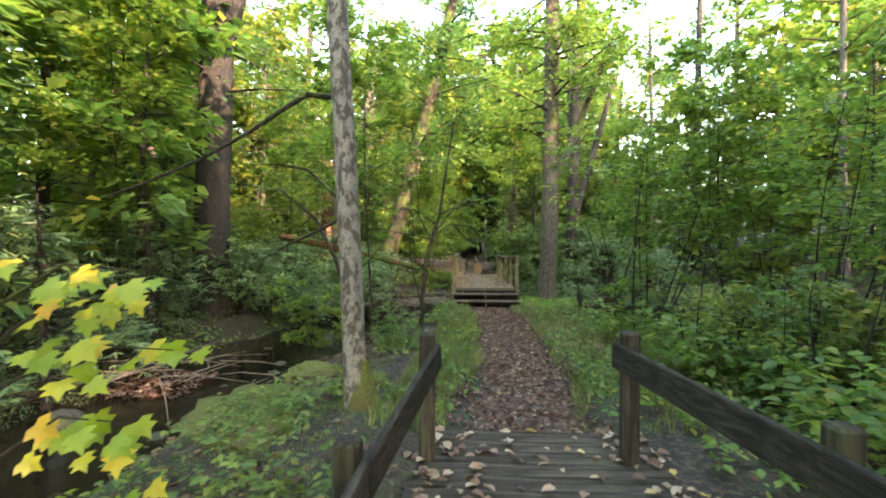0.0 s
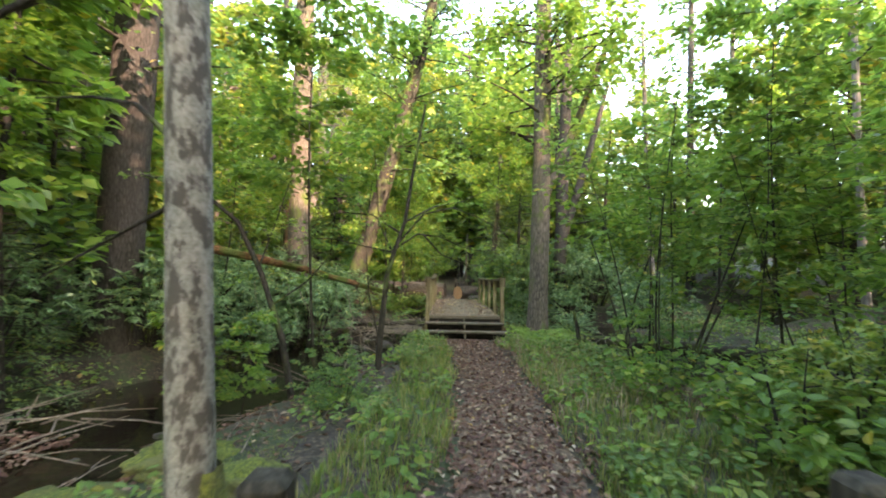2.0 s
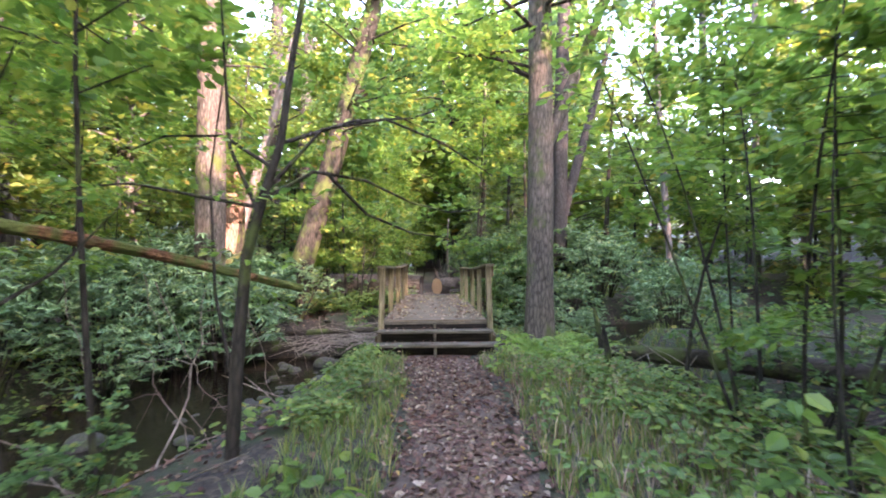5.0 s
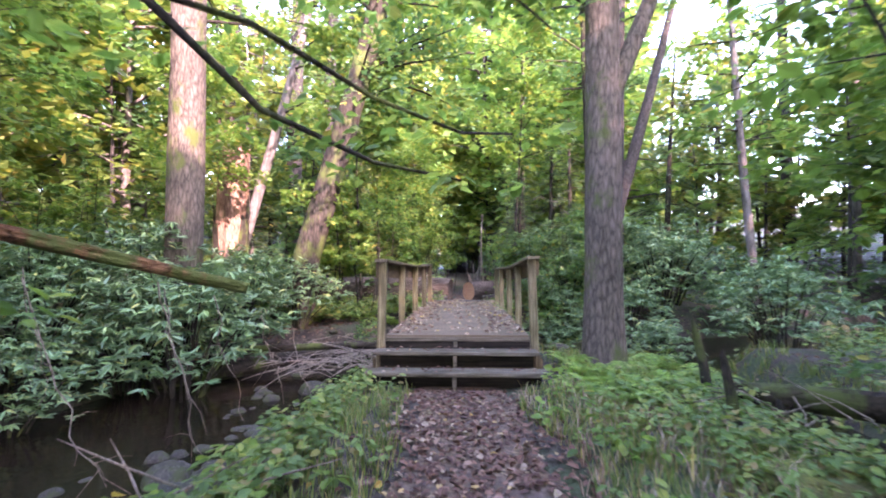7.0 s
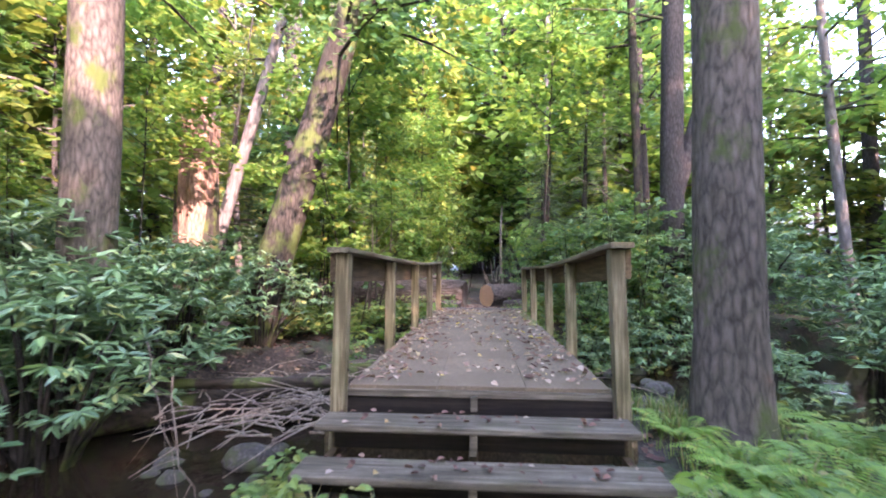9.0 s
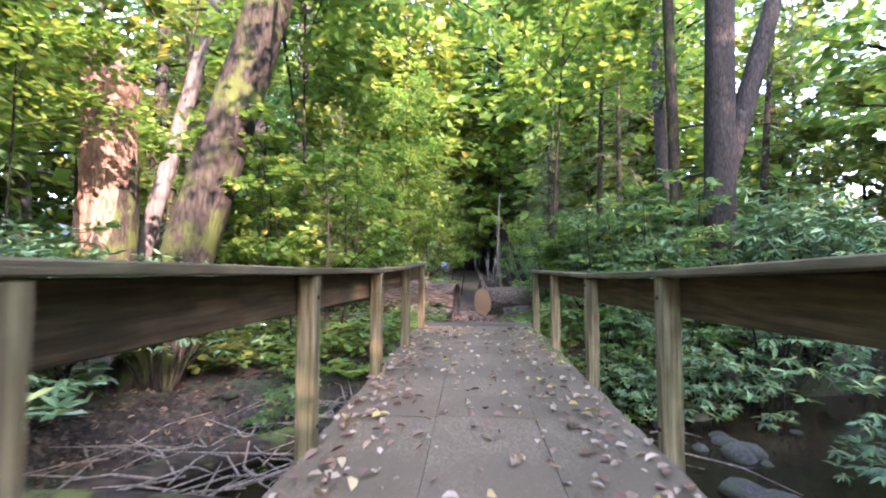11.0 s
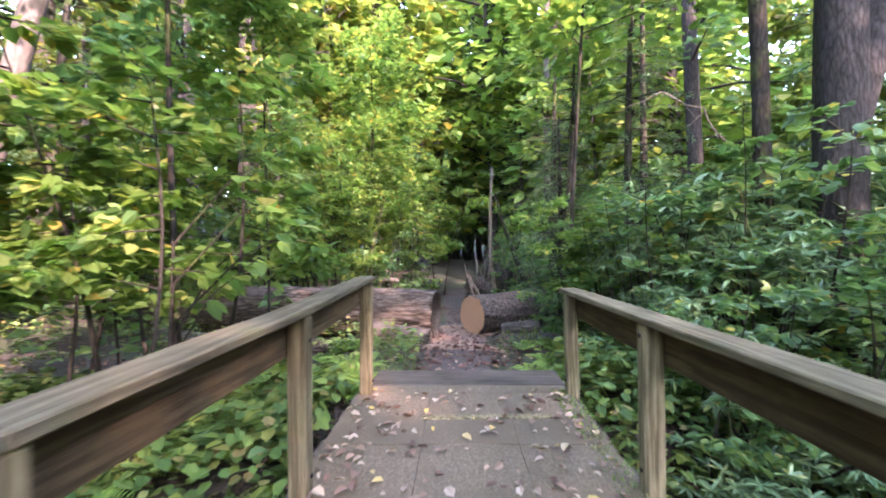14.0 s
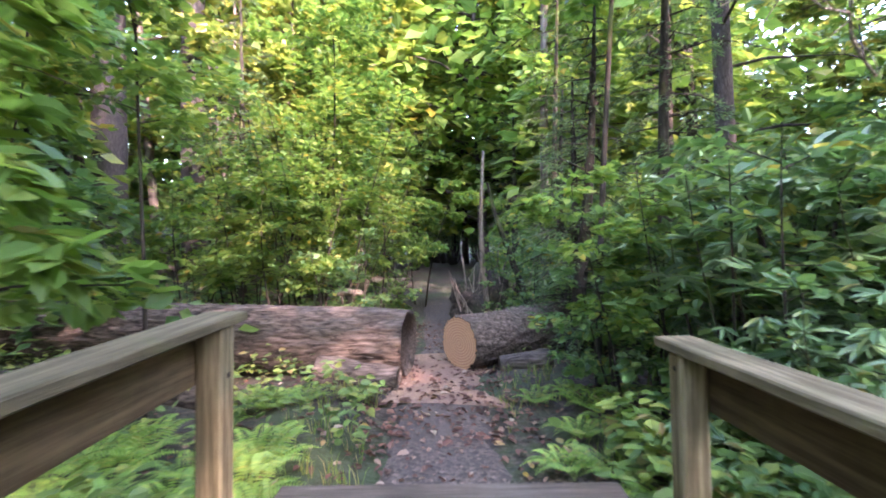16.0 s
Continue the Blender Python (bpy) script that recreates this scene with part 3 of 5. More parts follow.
log_thing("fallen_log", "thick barky fallen trunk sawn through, lying beside the path", (-0.42, 10.85, 0.70), (-7.6, 12.2, 0.85), 0.40, 0.42, M_LOGBARK, False, "pieces of the sawn trunk", sides=110, rings=150, rough=0.03, seed=4, furrow=0.15)
log_thing("fallen_log", "sawn trunk piece with fresh orange end face", (0.2, 11.1, 0.66), (2.6, 12.9, 0.66), 0.36, 0.38, M_LOGBARK, True, "pieces of the sawn trunk", sides=90, rings=50, rough=0.025, seed=8, furrow=0.10)
log_thing("fallen_log", "broken splintered log lying below the sawn trunk", (-0.50, 10.3, 0.40), (-1.5, 10.45, 0.44), 0.15, 0.19, M_LOGBARK, False, "", 14, 12, 0.12, 0.04, 5)
log_thing("fallen_log", "low weathered log among ferns", (-1.7, 9.7, 0.33), (-5.2, 10.3, 0.36), 0.14, 0.17, M_LOGBARK, False, "", 14, 18, 0.08, 0.06, 11)
log_thing("fallen_log", "short rough log beside the sawn piece", (0.75, 10.9, 0.40), (1.45, 10.95, 0.44), 0.11, 0.13, M_LOGBARK, False, "", 14, 10, 0.12, 0.03, 6)
log_thing("fallen_log", "dead log among leaves behind the path", (1.1, 12.9, 0.72), (3.2, 13.4, 0.8), 0.16, 0.16, M_LOGBARK, False, "", 14, 12, 0.1, 0.05, 16)
log_thing("fallen_log", "mossy log lying across the creek by the bridge", (-1.2, 3.9, -0.12), (-5.2, 1.3, -0.38), 0.13, 0.15, M_BARK_WET, False, "", 16, 20, 0.06, 0.06, 7)
log_thing("fallen_log", "leaning rotten orange log broken above the creek", (-1.98, -1.92, 1.31), (-5.4, -3.5, 2.18), 0.045, 0.075, M_ROT, False, "", 22, 70, 0.22, 0.07, 9, 0.03)
log_thing("fallen_log", "old rotten log with moss beside the path", (2.9, -1.2, 0.12), (6.8, -3.8, 0.2), 0.10, 0.2, M_BARK_WET, False, "", 18, 24, 0.09, 0.08, 10)
log_thing("fallen_log", "mossy log lying in the ditch", (2.6, -7.6, -0.25), (3.9, -4.7, -0.1), 0.15, 0.17, M_MOSS, False, "", 16, 16, 0.08, 0.06, 12)
log_thing("fallen_log", "grey log under bushes by the creek", (-1.1, 1.7, 0.12), (-4.4, 2.2, 0.02), 0.06, 0.07, M_BARK_WET, False, "", 12, 16, 0.08, 0.05, 13)
for i, (x, y, h, lean) in enumerate([(3.0, -0.62, 1.0, -0.17), (2.66, -1.75, 0.78, -0.1), (3.35, -1.45, 0.6, -0.12), (4.1, -1.7, 0.45, 0.1)]):
    z = land_z(x, y) - 0.05
    w = Wood().tube([(x, y, z), (x + lean * 0.4, y, z + h * 0.45), (x + lean * 0.8, y, z + h * 0.8), (x + lean, y + 0.02, z + h)], [0.06, 0.048, 0.04, 0.012], 11, 0.28, seed=i)
    tagged(place("broken_stump", w.mesh("broken_stump", M_STEM)), "dark splintered stump standing in ferns", "stump", "splintered stumps")

stub = thing("broken_stump", "short dark stump with a snapped pale top behind the log", "stump", "", (-1.6, 12.6, land_z(-1.6, 12.6)))
place("trunk", Wood().tube([(0.06, 0, -0.1), (0.05, 0, 0.35), (0.05, 0, 0.83)], [0.12, 0.085, 0.08], 10, 0.15, seed=4).mesh("trunk", M_STEM), stub)
place("snapped_top", Wood().tube([(-0.26, 0.02, 0.84), (0.0, 0, 0.88), (0.27, -0.02, 0.86)], [0.045, 0.06, 0.04], 9, 0.3, seed=6).mesh("snapped_top", M_TWIG), stub, "pale snapped wood")

# mossy hummocks on the creek bank
for i, (x, y, sx, sy, sz) in enumerate([(-3.3, -9.9, 0.6, 0.9, 0.16), (-2.9, -8.6, 0.45, 0.5, 0.16), (-2.7, -10.9, 0.4, 0.6, 0.14), (-2.1, -9.3, 0.4, 0.35, 0.22), (-1.85, -1.2, 0.22, 0.2, 0.2), (2.3, -3.2, 0.4, 0.4, 0.18)]):
    bm = bmesh.new()
    bmesh.ops.create_icosphere(bm, subdivisions=4, radius=1.0)
    for v in bm.verts:
        q = 1 + 0.4 * noise.noise(v.co * 1.8 + Vector((i * 5, 0, 0))) + 0.2 * noise.noise(v.co * 5) + 0.09 * noise.noise(v.co * 14)
        v.co = Vector((v.co.x * sx * 0.85, v.co.y * sy * 0.85, v.co.z * sz * 0.75)) * q
    me = bpy.data.meshes.new("moss_hummock")
    bm.to_mesh(me)
    bm.free()
    me.shade_smooth()
    ob = place("moss_hummock", me, None, "", M_MOSS)
    ob.location = (x, y, land_z(x, y) + 0.02)
    tagged(ob, "yellow-green mossy hummock on the creek bank", "moss", "mossy hummocks")


# ---- trees ----
def bend_line(base, top, n=8, sway=0.1, seed=0):
    rng = random.Random(seed)
    a, b = Vector(base), Vector(top)
    p1, p2 = rng.uniform(0, 6), rng.uniform(0, 6)
    return [a.lerp(b, i / n) + Vector((math.sin(i / n * 4 + p1) - math.sin(p1), math.sin(i / n * 3 + p2) - math.sin(p2), 0)) * sway for i in range(n + 1)]


def crown_points(rng, boughs, per, length, leaf, width=0.45, droop=0.12, thick=0.05):
    Ps, Ds, Ns = [], [], []
    for b0, az, el, L in boughs:
        P, D, N = spray(rng, b0, az, el, L * length, max(6, int(per * L)), width, droop, thick)
        Ps.append(P), Ds.append(D), Ns.append(N)
    P, D, N = np.concatenate(Ps), np.concatenate(Ds), np.concatenate(Ns)
    return P, D, N, leaf * rng.uniform(0.65, 1.2, len(P))


def big_tree(name, label, base, top, r0, r1, mat, group="", boughs=26, first=0.45, reach=3.2, per=150, leaf=0.17, leaf_mat=None, limbs=(), flare=1.45, seed=0, sides=20, sway=0.08):
    """A tall forest tree: trunk with root flare, limbs, and a crown high up."""
    rng = np.random.default_rng(seed)
    e = thing(name, label, "tree", group, base)
    rel = Vector(top) - Vector(base)
    pts = bend_line((0, 0, -0.15), rel, 14, sway, seed)
    pts.insert(1, pts[0].lerp(pts[1], 0.35))
    n = len(pts)
    rad = [r0 + (r1 - r0) * (p.z / rel.z) for p in pts]
    rad[0], rad[1] = r0 * flare, r0 * (1 + (flare - 1) * 0.35)
    place("trunk", Wood().tube(pts, rad, sides, 0.035, seed=seed).mesh("trunk", mat), e)
    for k, (f, az, el, L, r) in enumerate(limbs):
        p = pts[0].lerp(pts[-1], f)
        d = Vector((math.cos(az) * math.cos(el), math.sin(az) * math.cos(el), math.sin(el)))
        line = [p + d * (L * t) + Vector((0, 0, 0.12 * L * t * t)) for t in (0, 0.2, 0.45, 0.7, 1)]
        place("limb", Wood().tube(line, [r, r * 0.9, r * 0.75, r * 0.6, r * 0.4], 12, 0.04, seed=seed + k).mesh("limb", mat), e)
    bl = []
    w = Wood()
    for k in range(boughs):
        f = first + (1 - first) * rng.uniform(0, 1) ** 0.9
        i = f * (n - 1)
        p = pts[int(i)].lerp(pts[min(n - 1, int(i) + 1)], i % 1)
        az, el, L = rng.uniform(0, 6.28), rng.uniform(-0.15, 0.6), rng.uniform(0.5, 1.0) * (1.15 - 0.6 * (f - first) / (1 - first))
        bl.append((tuple(p), az, el, L))
        d = Vector((math.cos(az) * math.cos(el), math.sin(az) * math.cos(el), math.sin(el))) * (L * reach)
        w.tube([p, p + d * 0.5 + Vector((0, 0, -0.02 * reach)), p + d * 0.95 + Vector((0, 0, -0.1 * reach * L))], [0.045, 0.03, 0.01], 5, seed=k)
    if boughs:
        tagged(place("branchwork", w.mesh("branchwork", M_STEM), e), kind="stuff")
        P, D, N, L = crown_points(rng, bl, per, reach, leaf, 0.5, 0.1, 0.09)
        tagged(place("crown", leaf_mesh("crown", P, D, N, L, DIAMOND, 0.62, leaf_mat or M_LEAF_MID), e), kind="stuff")
    return e


def under_tree(name, label, stems, height, spread, leaf, count, leaf_mat, group="", low=0.22, seed=0, shape=OVAL, aspect=0.62, stem_r=0.022, reach=1.0, bark=None, thick=0.06, elev=(-0.1, 0.5)):
    """A sapling or many-stemmed shrub with flat layers of leaves."""
    rng = np.random.default_rng(seed)
    e = thing(name, label, "sapling", group)
    bl = []
    tw = Wood()
    for s in range(stems):
        az = rng.uniform(0, 6.28)
        out = spread * rng.uniform(0.3, 1.0) if stems > 1 else spread * 0.2
        h = height * rng.uniform(0.75, 1.0)
        base = Vector((math.cos(az) * 0.12 * min(stems, 3), math.sin(az) * 0.12 * min(stems, 3), -0.1))
        top = Vector((math.cos(az) * out, math.sin(az) * out, h))
        pts = bend_line(base, top, 8, 0.1, seed * 31 + s)
        r = stem_r * rng.uniform(0.7, 1.15)
        w = Wood().tube(pts, [r * (1.15 - 0.95 * i / 8) for i in range(9)], 7, 0.06, seed=s)
        nb = max(5, int(15 * h / 3.5))
        for k in range(nb):
            f = low + (1 - low) * (k + rng.uniform(0, 1)) / nb
            i = min(f * 8, 7.99)
            p = pts[int(i)].lerp(pts[int(i) + 1], i % 1)
            a2, el, L = rng.uniform(0, 6.28), rng.uniform(*elev), rng.uniform(0.45, 1.0) * (1.1 - 0.5 * f) * reach
            bl.append((tuple(p), a2, el, L))
            d = Vector((math.cos(a2) * math.cos(el), math.sin(a2) * math.cos(el), math.sin(el))) * L
            tw.tube([p, p + d * 0.5, p + d * 0.92 - Vector((0, 0, 0.1 * L))], [r * 0.4, r * 0.25, 0.003], 4, seed=k)
        place("stem", w.mesh("stem", bark or M_STEM), e)
    tagged(place("branchwork", tw.mesh("branchwork", bark or M_STEM), e), kind="stuff")
    tot = sum(b[3] for b in bl)
    P, D, N, L = crown_points(rng, bl, count / tot, 1.0, leaf, 0.5, 0.12, thick)
    tagged(place("leaves", leaf_mesh("leaves", P, D, N, L, shape, aspect, leaf_mat), e), kind="stuff")
    return e


def rhododendron(seed, size=1.2, height=1.9, rosettes=240):
    rng = np.random.default_rng(seed)
    e = thing("rhododendron", "dense dark green rhododendron with long glossy leaves", "shrub", "rhododendron thicket")
    Ps, Ds, Ns, Ls = [], [], [], []
    for k in range(rosettes):
        th, ph = rng.uniform(0, 6.28), rng.uniform(-0.2, 1.4)
        q = rng.uniform(0.55, 1.0) * (1 + 0.25 * math.sin(3 * th + seed) * math.cos(2 * ph))
        c = np.array([math.cos(th) * math.cos(ph) * size * q, math.sin(th) * math.cos(ph) * size * q, height * (0.42 + 0.55 * q * math.sin(ph))])
        if k % 14 == 0:
            w = Wood().tube([(0.1 * math.cos(th), 0.1 * math.sin(th), -0.15), (c[0] * 0.45, c[1] * 0.45, c[2] * 0.45), (c[0] * 0.75, c[1] * 0.75, c[2] * 0.8), tuple(c)], [0.022, 0.018, 0.012, 0.005], 6, 0.1, seed=k)
            place("stem", w.mesh("stem", M_STEM), e)
        n = int(rng.integers(7, 11))
        a = np.arange(n) * 6.28 / n + rng.uniform(0, 6)
        lift = rng.uniform(-0.7, 0.5)
        out = np.array([math.cos(th), math.sin(th), 0]) * 0.35
        D = np.stack([np.cos(a), np.sin(a), np.full(n, lift)], 1) + out + rng.normal(0, 0.25, (n, 3))
        Ps.append(np.repeat(c[None], n, 0)), Ds.append(D)
        Ns.append(np.array([0, 0, 1.0])[None] + np.stack([np.cos(a), np.sin(a), np.zeros(n)], 1) * (-lift) + rng.normal(0, 0.35, (n, 3)))
        Ls.append(rng.uniform(0.10, 0.18, n))
    tagged(place("leaves", leaf_mesh("leaves", np.concatenate(Ps), np.concatenate(Ds), np.concatenate(Ns), np.concatenate(Ls), OVAL, 0.28, M_RHODO), e), kind="stuff")
    return e


def hemlock(seed, height, reach, count):
    rng = np.random.default_rng(seed)
    e = thing("hemlock", "dark hemlock with drooping feathery needle branches", "tree", "hemlocks")
    pts = bend_line((0, 0, -0.2), (0.1, 0.1, height), 8, 0.06, seed)
    place("trunk", Wood().tube(pts, [0.11 * (1.1 - i / 8) + 0.01 for i in range(9)], 10, 0.04, seed=seed).mesh("trunk", M_STEM), e)
    w = Wood()
    bl = []
    for k in range(64):
        f = 0.08 + 0.9 * k / 64
        p = pts[0].lerp(pts[-1], f)
        az, el, L = k * 2.4 + rng.uniform(-0.4, 0.4), rng.uniform(-0.25, 0.2), rng.uniform(0.6, 1.0) * (1.08 - 0.85 * f)
        bl.append((tuple(p), az, el, L))
        d = Vector((math.cos(az) * math.cos(el), math.sin(az) * math.cos(el), math.sin(el))) * (L * reach)
        w.tube([p, p + d * 0.5, p + d * 0.95 - Vector((0, 0, 0.2 * reach * L))], [0.018, 0.012, 0.004], 4, seed=k)
    tagged(place("branchwork", w.mesh("branchwork", M_STEM), e), kind="stuff")
    tot = sum(b[3] for b in bl)
    P, D, N, L = crown_points(rng, bl, count / tot, reach, 0.11, 0.42, 0.22, 0.04)
    tagged(place("needles", leaf_mesh("needles", P, D, N, L, DIAMOND, 0.24, M_HEMLOCK), e), kind="stuff")
    return e


def at_ground(x, y, sink=0.0):
    return (x, y, land_z(x, y) - sink)


# birch by the old bridge, with its dead limbs
bx, by = -1.95, -10.25
bz = land_z(bx, by)
birch = big_tree("birch_tree", "slender blotched grey birch with moss at its foot", (bx, by, bz), (bx - 0.42, by - 0.1, 9.5), 0.12, 0.085, M_BIRCH, boughs=10, first=0.72, reach=2.2, per=120, leaf=0.12, flare=1.25, seed=21, sway=0.03)


def dead_limb(parent, pts, r, name="dead_branch", mat=None):
    o = parent.matrix_basis.translation
    n = len(pts)
    return place(name, Wood().tube([Vector(p) - o for p in pts], [r * (1 - 0.75 * i / (n - 1)) for i in range(n)], 8, 0.08, seed=n).mesh(name, mat or M_STEM), parent)


dead_limb(birch, [(-2.15, -10.25, 3.5), (-2.5, -10.2, 3.55), (-2.75, -10.25, 3.38), (-3.1, -10.3, 3.12), (-3.6, -10.3, 2.85), (-4.2, -10.3, 2.6), (-4.75, -10.2, 2.45)], 0.035)
dead_limb(birch, [(-2.05, -10.2, 2.3), (-2.35, -10.0, 2.6), (-2.6, -9.9, 2.8), (-2.95, -9.8, 2.88), (-3.4, -9.7, 2.9)], 0.024)
dead_limb(birch, [(-2.05, -10.2, 2.3), (-2.4, -9.9, 2.15), (-2.9, -9.7, 1.95), (-3.4, -9.6, 1.7)], 0.022)
mossy = Wood().tube([(0.05, 0.03, -0.12), (0.03, 0.02, 0.22), (0.015, 0.01, 0.5)], [0.27, 0.15, 0.10], 18, 0.16, seed=2).mesh("moss_cuff", M_MOSS)
place("moss_cuff", mossy, birch, "yellow-green moss on the root flare")

big_tree("oak_tree", "straight oak with furrowed bark beside the bridge", at_ground(2.15, 0.7), (2.45, 0.95, 15), 0.285, 0.2, M_BARK_OAK, boughs=54, first=0.4, reach=3.8, per=210, leaf=0.22, leaf_mat=M_LEAF, limbs=[(0.26, 0.25, 1.12, 6.0, 0.15)], seed=1, sway=0.04)
big_tree("leaning_tree", "thick leaning tree with mossy grey bark, upper trunk lit", at_ground(-4.35, 4.9), (-0.9, 5.9, 14.5), 0.35, 0.23, M_BARK_MOSS, boughs=48, first=0.42, reach=3.8, per=200, leaf=0.2, seed=2, flare=1.6, sway=0.1)
big_tree("pine_tree", "massive dark trunked pine above the creek", at_ground(-7.6, -2.9), (-6.9, -2.9, 18), 0.46, 0.34, M_BARK, boughs=28, first=0.38, reach=3.2, per=150, leaf=0.2, leaf_mat=M_LEAF_MID, limbs=[(0.36, 0.2, 1.3, 6.0, 0.2)], seed=3, sway=0.05)
big_tree("forest_tree", "tall grey trunk catching low sunlight", at_ground(-5.45, 2.5), (-5.2, 2.4, 16), 0.36, 0.26, M_BARK_OAK, "tall forest trees", boughs=28, first=0.38, reach=3.2, per=160, leaf=0.2, leaf_mat=M_LEAF, seed=4)
big_tree("forest_tree", "tall pale trunk far behind the creek", at_ground(-12.0, 0.9), (-11.2, 0.9, 17), 0.35, 0.25, M_BARK_PALE, "tall forest trees", boughs=24, first=0.5, reach=3.2, per=140, leaf_mat=M_LEAF_YEL, seed=5)
big_tree("forest_tree", "slim leaning pale trunk beside the broken snag", at_ground(-8.2, 9.4), (-5.4, 9.6, 12), 0.2, 0.13, M_BARK_PALE, "tall forest trees", boughs=18, first=0.6, reach=2.6, per=130, leaf_mat=M_LEAF_YEL, seed=6)
big_tree("forest_tree", "stout forked grey trunk behind rhododendrons", at_ground(4.75, 8.4), (5.5, 8.6, 16), 0.30, 0.22, M_BARK, "tall forest trees", boughs=24, first=0.5, reach=3.0, per=140, limbs=[(0.2, 0.1, 1.25, 7.0, 0.22)], seed=7)
big_tree("forest_tree", "thin dark trunk behind rhododendrons", at_ground(4.2, 8.9), (4.3, 8.9, 14), 0.12, 0.09, M_STEM, "tall forest trees", boughs=14, first=0.5, reach=2.4, per=130, seed=8)
big_tree("forest_tree", "tall reddish trunk in deep shade", at_ground(-8.7, 17.0), (-8.6, 17.2, 17), 0.42, 0.33, M_BARK, "tall forest trees", boughs=22, first=0.5, reach=3.0, per=140, seed=9)
big_tree("forest_tree", "tall brown trunk in deep shade", at_ground(-7.6, 19.0), (-7.4, 19.0, 17), 0.36, 0.28, M_BARK, "tall forest trees", boughs=22, first=0.5, reach=3.0, per=140, seed=10)
dead_trunk = big_tree("dead_tree", "bleached dead trunk standing over a root mound", at_ground(0.98, 14.3), (0.88, 14.2, 3.95), 0.06, 0.03, M_TWIG, boughs=0, seed=11, flare=1.6)

# broken snag
sx0, sy0 = -7.15, 7.6
sz0 = land_z(sx0, sy0)
rs = random.Random(5)
V, F = [], []
rings, sides = 14, 22
for i in range(rings + 1):
    for k in range(sides):
        a = 2 * math.pi * k / sides
        top = 4.95 + 0.9 * max(0, math.cos(a - 2.6)) + (rs.uniform(-0.3, 0.35) if k % 2 else 0)
        r = (0.6 if i == 0 else 0.45) * (1 + 0.07 * math.sin(k * 2.3) + 0.05 * noise.noise((math.cos(a) * 2, math.sin(a) * 2, i * 0.4)))
        V.append((r * math.cos(a) + 0.05 * i / rings, r * math.sin(a), -0.2 + (top + 0.2) * i / rings))
for i in range(rings):
    for k in range(sides):
        k2 = (k + 1) % sides
        F.append((i * sides + k, i * sides + k2, (i + 1) * sides + k2, (i + 1) * sides + k))
V.append((0.05, 0, 4.2))
F += [(rings * sides + k, rings * sides + (k + 1) % sides, len(V) - 1) for k in range(sides)]
snag = thing("broken_snag", "broken-off dead tree stump with splintered orange wood", "stump", "", (sx0, sy0, sz0))
place("trunk", raw("trunk", V, F, M_SNAG), snag)
for k in range(5):
    a = 2.6 + rs.uniform(-1.6, 1.6)
    p = Vector((0.4 * math.cos(a), 0.4 * math.sin(a), 4.85))
    place("splinter", Wood().tube([p, p + Vector((0.02, 0.0, 0.7)), p + Vector((rs.uniform(-0.06, 0.06), 0, rs.uniform(0.75, 1.1)))], [0.12, 0.07, 0.008], 6, 0.25, seed=k).mesh("splinter", M_SNAG), snag)
bv, bf, ns = [], [], 26
for i in range(9):
    for k in range(ns):
        a = 2 * math.pi * k / ns
        top = 2.6 + 0.9 * math.sin(a * 2 + 1) + (0.35 if k % 3 == 0 else -0.2)
        r = (0.66 if i == 0 else 0.52) * (1 + 0.06 * noise.noise((math.cos(a) * 3, math.sin(a) * 3, i * 0.5)))
        bv.append((r * math.cos(a), r * math.sin(a), -0.2 + (top + 0.2) * i / 8))
for i in range(8):
    for k in range(ns):
        k2 = (k + 1) % ns
        bf.append((i * ns + k, i * ns + k2, (i + 1) * ns + k2, (i + 1) * ns + k))
place("bark", raw("bark", bv, bf, M_BARK_MOSS, True), snag, "grey bark peeling off the snag")
for k in range(5):
    a = k * 1.3
    p = Vector((0.5 * math.cos(a), 0.5 * math.sin(a), 0.5))
    place("root", Wood().tube([p, p * 1.3 + Vector((0, 0, -0.35)), Vector((p.x * 2.1, p.y * 2.1, -0.15))], [0.16, 0.11, 0.04], 8, 0.1, seed=k).mesh("root", M_BARK_MOSS), snag)

# root mound with dead sticks under the bleached trunk
mound = thing("root_mound", "upturned brown root mound with bare sticks", "stump", "", at_ground(0.95, 14.9))
bm = bmesh.new()
bmesh.ops.create_icosphere(bm, subdivisions=4, radius=1.0)
for v in bm.verts:
    v.co = Vector((v.co.x * 0.7, v.co.y * 0.45, v.co.z * 0.75 + 0.3)) * (1 + 0.35 * noise.noise(v.co * 2.3) + 0.15 * noise.noise(v.co * 7))
part("soil", bm, M_SOIL, mound, "", True)
for k in range(26):
    r = random.Random(k)
    a = Vector((r.uniform(-0.75, 0.75), r.uniform(-0.6, 0.0), r.uniform(-0.15, 0.25)))
    b = a + Vector((r.uniform(-0.5, 0.5), r.uniform(-0.3, 0.2), r.uniform(0.4, 1.6)))
    place("stick", Wood().tube([a, a.lerp(b, 0.5) + Vector((r.uniform(-0.12, 0.12), 0, 0)), b], [0.03, 0.02, 0.007], 6, seed=k).mesh("stick", M_TWIG), mound)
dead_limb(dead_trunk, [(1.95, 14.2, land_z(1.95, 14.2) - 0.1), (1.7, 14.2, 1.0), (1.4, 14.25, 1.8), (1.12, 14.2, 2.6), (0.95, 14.2, 3.3)], 0.1, "leaning_trunk")

